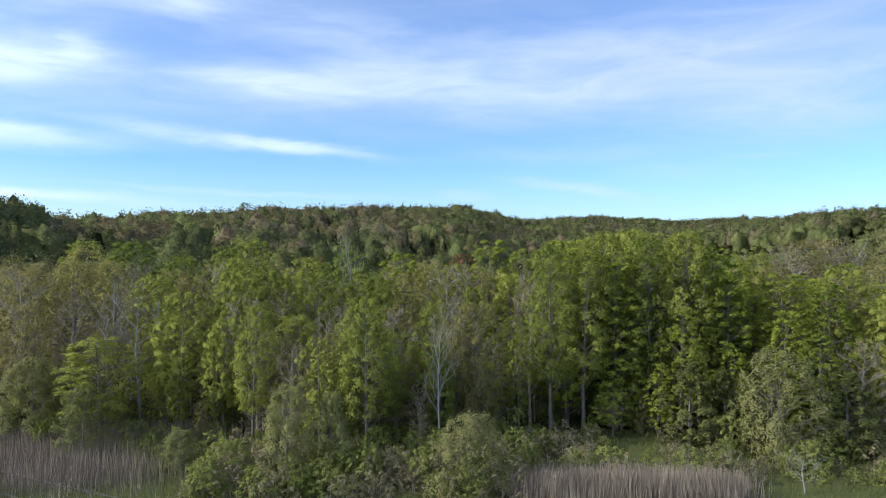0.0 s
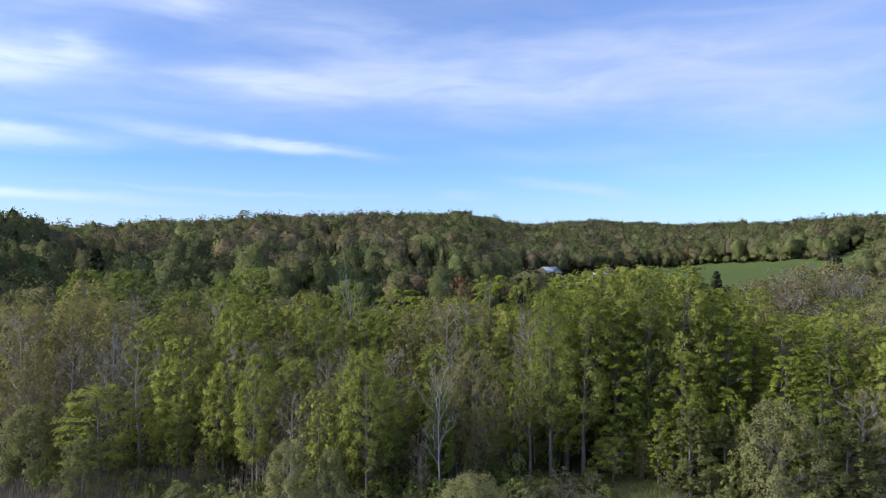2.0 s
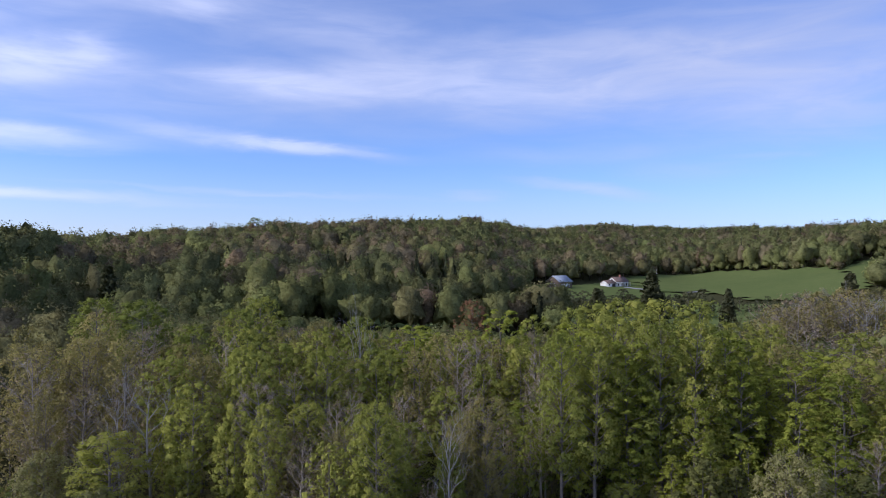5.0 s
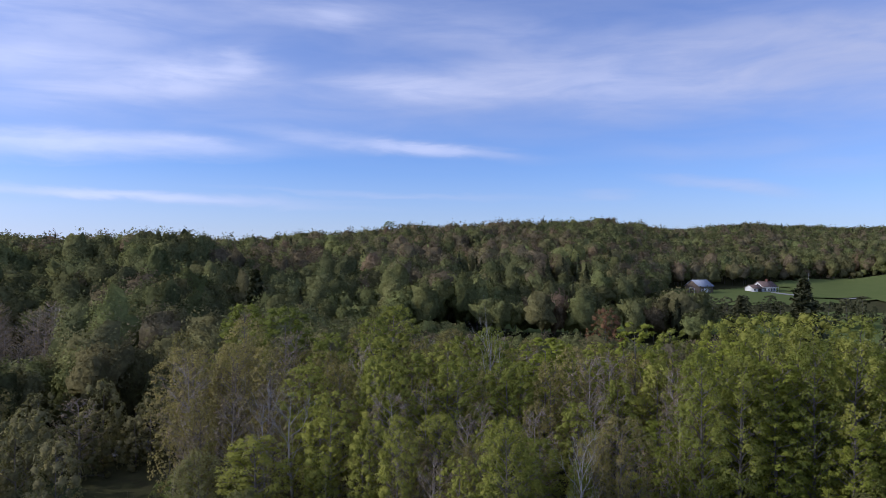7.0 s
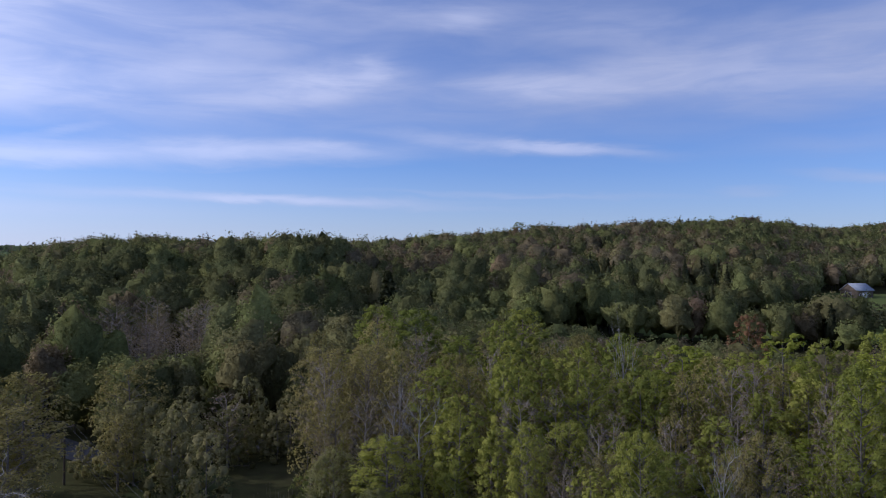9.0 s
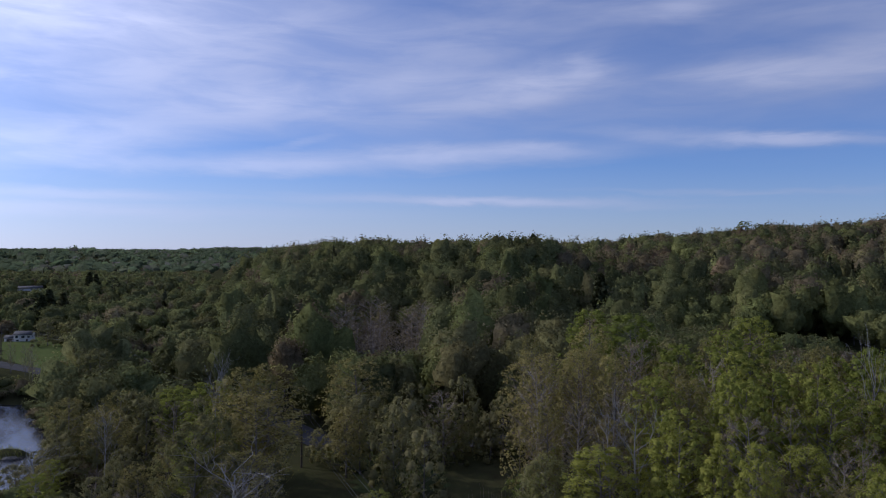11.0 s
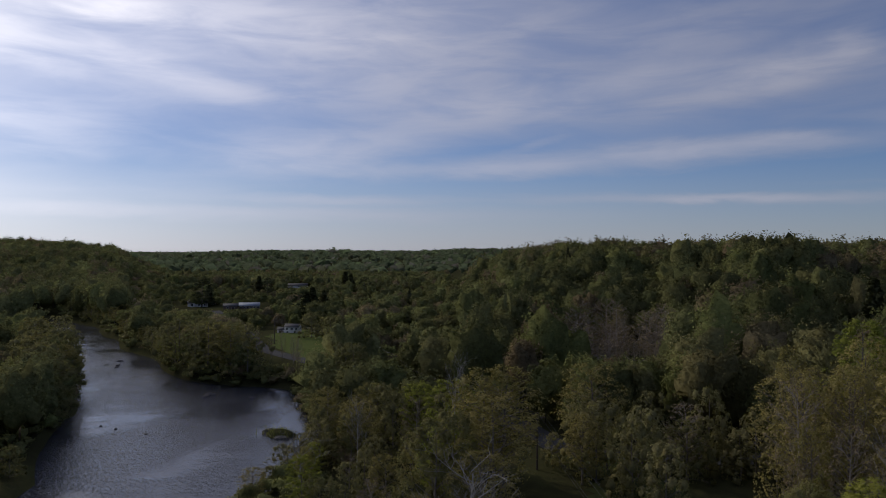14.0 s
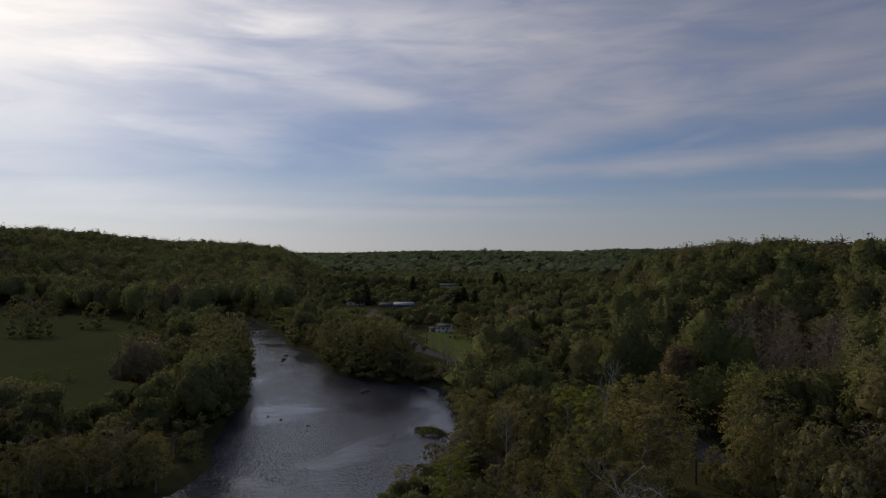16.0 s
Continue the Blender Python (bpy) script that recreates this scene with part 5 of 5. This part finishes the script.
def put_opening(parent, name, face, u, z, w, h, a, b, x0, y0, mat):
    """A pane or leaf in a raised frame on a wall: face 's', 'n', 'e' or 'w'."""
    def slab(lo_u, hi_u, lo_z, hi_z, d0, d1):
        s = Sheet()
        if face in "sn":
            g = -1 if face == "s" else 1
            y_ = sorted((g * (b + d0) + y0, g * (b + d1) + y0))
            s.box((lo_u + x0, y_[0], lo_z), (hi_u + x0, y_[1], hi_z))
        else:
            g = -1 if face == "w" else 1
            x_ = sorted((g * (a + d0) + x0, g * (a + d1) + x0))
            s.box((x_[0], lo_u + y0, lo_z), (x_[1], hi_u + y0, hi_z))
        return s
    leaf = part(name, slab(u - w / 2, u + w / 2, z - h / 2, z + h / 2, -0.05, 0.03), mat, parent)
    f = 0.12
    fr = slab(u - w / 2 - f, u + w / 2 + f, z + h / 2, z + h / 2 + f, -0.03, 0.06)
    for o in (slab(u - w / 2 - f, u - w / 2, z - h / 2, z + h / 2, -0.03, 0.06), slab(u + w / 2, u + w / 2 + f, z - h / 2, z + h / 2, -0.03, 0.06)):
        fr.add(o.v[0], o.q[0])
    part("frame", fr, M_TRIM, leaf)
    if name == "window":
        part("sill", slab(u - w / 2 - f, u + w / 2 + f, z - h / 2 - 0.1, z - h / 2, -0.03, 0.12), M_TRIM, leaf)


def building(name, x, y, turn, label, category, sink=0.35, scale=1.0):
    ob = new(name)
    ob.matrix_basis = pose(x, y, float(land(x, y)) - sink, 0, 0, turn) @ Matrix.Scale(scale, 4)
    return tagged(ob, label, category)


# white farmhouse with garage
home = building("farmhouse", 97.0, 424.0, 212.0, "white farmhouse with brown shingle roof, chimney and attached garage", "house", 0.6)
block(home, 9.5, 7.5, 3.3, 2.5, M_WHITE, M_SHINGLE, 0, 0,
      [("n", -3.2, 1.6, 1.1, 1.4), ("n", 0.4, 1.6, 1.1, 1.4), ("n", 3.2, 1.6, 1.1, 1.4),
       ("e", -1.6, 1.7, 1.0, 1.4), ("e", 1.6, 1.7, 1.0, 1.4), ("e", 0.0, 4.2, 0.9, 0.9)], [("n", -1.4, 1.0, 2.05, M_DOOR)])
block(home, 7.0, 6.0, 2.5, 1.5, M_WHITE, M_SHINGLE, 8.2, 0.8, [("n", 2.2, 1.6, 1.1, 1.0)], [("n", -1.2, 2.6, 2.1, M_DOOR)])
chim = Sheet()
chim.box((-2.2, -0.5, 4.6), (-1.3, 0.5, 7.0))
chim.box((-2.3, -0.6, 6.9), (-1.2, 0.6, 7.1))
part("chimney", chim, M_BRICK, home, "red-brown brick chimney")
porch = Sheet()
porch.box((-4.6, 3.8, 2.5), (2.2, 5.6, 2.65))
for px in (-4.4, -2.2, 0.0, 2.0):
    porch.box((px - 0.08, 5.3, 0.2), (px + 0.08, 5.46, 2.5))
part("porch", porch, M_TRIM, home)

barn = building("barn", 59.0, 399.0, 222.0, "dark weathered board barn with pale blue-grey tin roof", "barn", 0.5)
block(barn, 11.0, 9.0, 4.2, 3.0, M_TAN, M_TIN, 0, 0, [("n", -3.0, 2.0, 0.9, 1.0), ("n", 3.0, 2.0, 0.9, 1.0)], [("n", 0.0, 3.0, 2.9, M_TRIM), ("e", 0.0, 3.2, 3.1, M_DOOR)])

shed = building("shed", 103.0, 229.0, 155.0, "small white outbuilding with rusty tin roof", "shed", 0.3)
block(shed, 7.0, 5.0, 2.6, 1.5, M_WHITE, M_TIN, 0, 0, [("n", 1.6, 1.5, 0.9, 0.9), ("n", -1.8, 1.5, 0.9, 0.9)], [("e", 0.0, 1.1, 2.0, M_DOOR)])

cottage = building("riverside_house", -256.0, 104.0, 52.0, "white house with grey roof above a mown lawn", "house", 0.3, 0.58)
block(cottage, 9.0, 7.0, 4.4, 1.7, M_WHITE, M_GREYROOF, 0, 0,
      [("s", -3.0, 3.2, 1.3, 1.1), ("s", 0.2, 3.2, 1.6, 1.1), ("s", 3.1, 3.2, 1.2, 1.1), ("s", -2.6, 1.2, 1.2, 0.9), ("e", -1.6, 3.2, 1.1, 1.1), ("e", 1.6, 3.2, 1.1, 1.1)],
      [("s", 2.2, 1.0, 2.05, M_DOOR)])
block(cottage, 5.0, 5.5, 2.6, 1.3, M_WHITE, M_GREYROOF, -7.2, 0.6, [], [("s", 0.0, 2.6, 2.1, M_DOOR)])

hall = building("long_hall", -382.0, 127.0, 70.0, "long low hall with blue-grey tin roof and dark windows", "building", 0.3, 0.62)
block(hall, 17.0, 9.0, 3.4, 2.2, M_TAN, M_TIN, 4.0, 0, [("s", u, 1.9, 1.5, 1.4) for u in (-7.0, -4.2, -1.4, 1.4, 4.2, 7.0)])
block(hall, 12.0, 9.0, 3.0, 2.0, M_TAN, M_GREYROOF, -11.5, -1.2, [("s", -2.5, 1.7, 1.3, 1.2)], [("s", 2.0, 2.4, 2.2, M_DOOR)])
for hx, hy, turn, ln in ((-434.0, 116.0, 78.0, 13.0), (-449.0, 126.0, 60.0, 10.0), (-640.0, 262.0, 66.0, 21.0), (-462.0, -53.0, 96.0, 8.0), (-452.0, -32.0, 85.0, 6.0)):
    ob = building("distant_house", hx, hy, turn, "low pale house with grey roof among trees", "house", 0.3, 0.85)
    tagged(ob, group="houses in the valley")
    block(ob, ln, 8.0, 3.0, 2.0, M_WHITE, M_GREYROOF, 0, 0, [("s", -ln * 0.3, 1.7, 1.3, 1.2), ("s", ln * 0.05, 1.7, 1.3, 1.2), ("s", ln * 0.33, 1.7, 1.3, 1.2)], [("s", ln * 0.19, 1.0, 2.05, M_DOOR)])

drive = strip([(99, 416), (108, 408), (120, 404), (134, 396)], 2.2, lambda x, y: land(x, y) + 0.5, 6)
tagged(new("driveway", drive.mesh("driveway", M_GRAVEL, True)), "pale gravel driveway leading to a farmhouse", "driveway", kind="structure")
mast = building("flagpole", 118.0, 418.0, 0, "slim white flagpole in the farmyard", "flagpole", 0.1)
sh = Sheet()
sh.tube([(0, 0, z) for z in np.linspace(0, 11, 4)], np.linspace(0.09, 0.05, 4), 8)
part("pole", sh, M_TRIM, mast)
sh = Sheet()
sh.tube([(0, 0, 11.0), (0, 0, 11.1), (0, 0, 11.22)], [0.05, 0.11, 0.03], 8)
part("finial", sh, M_TRIM, mast)

# conifer row and lone trees by the farm and in the valley
for k in range(13):
    plant("pine", 104.0 + k * 3.1, 300.0 - k * 1.5, 5.6 + 1.2 * math.sin(k * 2.1), 3.6, k % 3, 0.45)
for k, (px, py) in enumerate([(54, 296), (60, 295), (78, 290), (83, 289), (93, 285), (98, 284), (48, 292), (70, 296)]):
    plant("pine", px, py, 10.5 + (k * 0.7) % 2.0, 7.5, k % 3, 0.45)
DARK_GROUP = [(-424, 116, 19), (-432, 122, 15), (-500, 176, 17), (-506, 184, 15), (-468, 228, 20), (-476, 236, 18), (-462, 240, 15), (-300, 128, 15), (-310, 135, 17), (-318, 132, 14), (-322, 146, 15)]
for k, (px, py, ph) in enumerate(DARK_GROUP):
    plant("spruce" if k % 3 else "pine", px, py, ph * 0.85, ph * 0.6, k % 3, 0.45)
YARD_TREES = [("bankside", -240.0, 104.5, 9.0, 8.0), ("bankside", -236.0, 110.0, 8.0, 7.0), ("bankside", -430.0, 2.0, 9.0, 9.0), ("bankside", -327.0, -21.0, 11.0, 10.0), ("bankside", -276.0, 0.0, 13.0, 10.0), ("bankside", -301.0, -37.0, 13.0, 12.0), ("bankside", -308.0, -44.0, 12.0, 12.0), ("bankside", -165.0, -24.0, 4.5, 6.0),
              ("bankside", -395.0, -46.0, 11.0, 12.0), ("budding", -360.0, -48.0, 11.0, 11.0), ("bankside", -405.0, -60.0, 10.0, 13.0), ("shrub", -188.0, -22.0, 4.0, 6.0),
              ("shrub", -176.0, -28.0, 4.5, 7.0), ("shrub", -196.0, -17.0, 3.0, 3.0), ("maple", -500.0, -70.0, 14.0, 12.0)]
for k, (kind, px, py, ph, pw) in enumerate(YARD_TREES):
    plant(kind, px, py, ph, pw, k % 3, 0.45)
# thin saplings on the open bank
for k, (px, py) in enumerate([(-188, 78), (-193, 79), (-199, 78), (-205, 77), (-211, 75), (-184, 77)]):
    plant("budding", px, py, 7.0 + (k % 3), 2.6, k % 3, 0.45)

# ---------------------------------------------------------------- river stones and islet
def stone(x, y, s, seed):
    rng = np.random.default_rng(seed)
    me = bpy.data.meshes.new("rock")
    bm = bmesh.new()
    bmesh.ops.create_icosphere(bm, subdivisions=2, radius=1.0)
    for v in bm.verts:
        v.co *= 1 + 0.35 * noise.noise(v.co * 1.3 + Vector((seed, 0, 0)))
    bm.to_mesh(me)
    bm.free()
    me.materials.append(M_STONE)
    ob = tagged(new("rock", me), "dark wet stone breaking the river surface", "rock", "stones in the river")
    ob.matrix_basis = Matrix.LocRotScale((x, y, 0.05), Euler((0, 0, seed)), (s * 1.5, s, s * 0.55))
    return ob


for k, (px, py, s) in enumerate([(-172, 50, 0.9), (-170, 48.5, 0.6), (-232, 40, 0.7), (-240, 42, 0.7), (-228, 39, 0.5), (-148, 26, 0.3), (-152, 24, 0.22), (-141, 30, 0.2), (-130.4, 49.2, 1.2), (-124.6, 49.5, 0.9), (-163, 57, 0.5)]):
    stone(px, py, s, k + 1)
islet = Sheet()
an = np.linspace(0, 2 * np.pi, 17)[:-1]
for k in range(4):
    f0, f1 = 1 - k * 0.25, 1 - (k + 1) * 0.25
    w0, w1 = 1 + 0.15 * np.sin(3 * an), 1 + 0.15 * np.sin(3 * an)
    z0, z1 = -0.7 + 1.9 * (1 - f0 ** 2), -0.7 + 1.9 * (1 - f1 ** 2)
    lo = np.c_[4.2 * f0 * w0 * np.cos(an), 2.4 * f0 * w0 * np.sin(an), np.full(16, z0)]
    hi = np.c_[4.2 * f1 * w1 * np.cos(an), 2.4 * f1 * w1 * np.sin(an), np.full(16, z1)]
    i = np.arange(16)
    islet.add(np.concatenate([lo, hi]), np.c_[i, (i + 1) % 16, 16 + (i + 1) % 16, 16 + i])
ob = new("islet", islet.mesh("islet", M_GROUND, True))
ob.matrix_basis = pose(-126.9, 50.1, 0, 0, 0, 35)
tagged(ob, "small grassy islet close to the river bank", "islet", kind="structure")
tx, ty = blot(rng, -126.9, 50.1, 1.4, 0.8, 260, 0.6)
sh = Sheet()
hgt, dirs = rng.uniform(0.7, 1.5, 260), rng.uniform(0, np.pi, 260)
dx, dy = 0.06 * np.cos(dirs), 0.06 * np.sin(dirs)
ln = rng.normal(size=(2, 260)) * 0.3
sh.quads(np.stack([np.c_[tx - dx, ty - dy, 0 * tx + 0.1], np.c_[tx + dx, ty + dy, 0 * tx + 0.1], np.c_[tx + dx * 0.3 + ln[0], ty + dy * 0.3 + ln[1], hgt], np.c_[tx - dx * 0.3 + ln[0], ty - dy * 0.3 + ln[1], hgt]], 1))
tagged(new("islet_grass", sh.mesh("islet_grass", M_GRASS)), "tall rough grass on the islet", "plants", kind="stuff")

# ---------------------------------------------------------------- power line


def utility_pole(x, y, turn):
    ob = new("utility_pole")
    ob.matrix_basis = pose(x, y, float(land(x, y)) - 0.1, 0, 0, turn)
    sh = Sheet()
    sh.tube([(0, 0, z) for z in np.linspace(0, 8.4, 5)], np.linspace(0.16, 0.11, 5), 10)
    part("pole", sh, M_POLE, ob)
    sh = Sheet()
    sh.box((-1.2, -0.06, 7.7), (1.2, 0.06, 7.84))
    part("crossarm", sh, M_POLE, ob)
    for u in (-1.1, 0.0, 1.1):
        sh = Sheet()
        z = 7.84 if u else 8.4
        sh.tube([(u, 0, z), (u, 0, z + 0.1), (u, 0, z + 0.22)], [0.05, 0.07, 0.03], 8)
        part("insulator", sh, M_CERAMIC, ob)
    return tagged(ob, "weathered wooden utility pole with one crossarm", "pole", "poles of the power line")


turns = []
for k, (px, py) in enumerate(POLES):
    q0, q1 = POLES[max(0, k - 1)], POLES[min(len(POLES) - 1, k + 1)]
    turns.append(math.degrees(math.atan2(q1[1] - q0[1], q1[0] - q0[0])) + 90)
    utility_pole(px, py, turns[-1])
for k in range(len(POLES) - 1):
    for u, z in ((-1.1, 8.0), (0.0, 8.55), (1.1, 8.0), (0.0, 6.2)):
        ends = []
        for e in (k, k + 1):
            m = pose(POLES[e][0], POLES[e][1], float(land(*POLES[e])) - 0.1, 0, 0, turns[e])
            ends.append(m @ Vector((u if z > 7 else 0.14, 0, z)))
        s = np.linspace(0, 1, 13)[:, None]
        pts = np.array(ends[0]) * (1 - s) + np.array(ends[1]) * s
        pts[:, 2] -= 0.9 * 4 * (s * (1 - s))[:, 0]
        sh = Sheet()
        sh.tube(pts, np.full(13, 0.014), 4)
        tagged(new("power_cable", sh.mesh("power_cable", M_CABLE, True)), "thin sagging power cable between wooden poles", "cable", "cables of the power line")
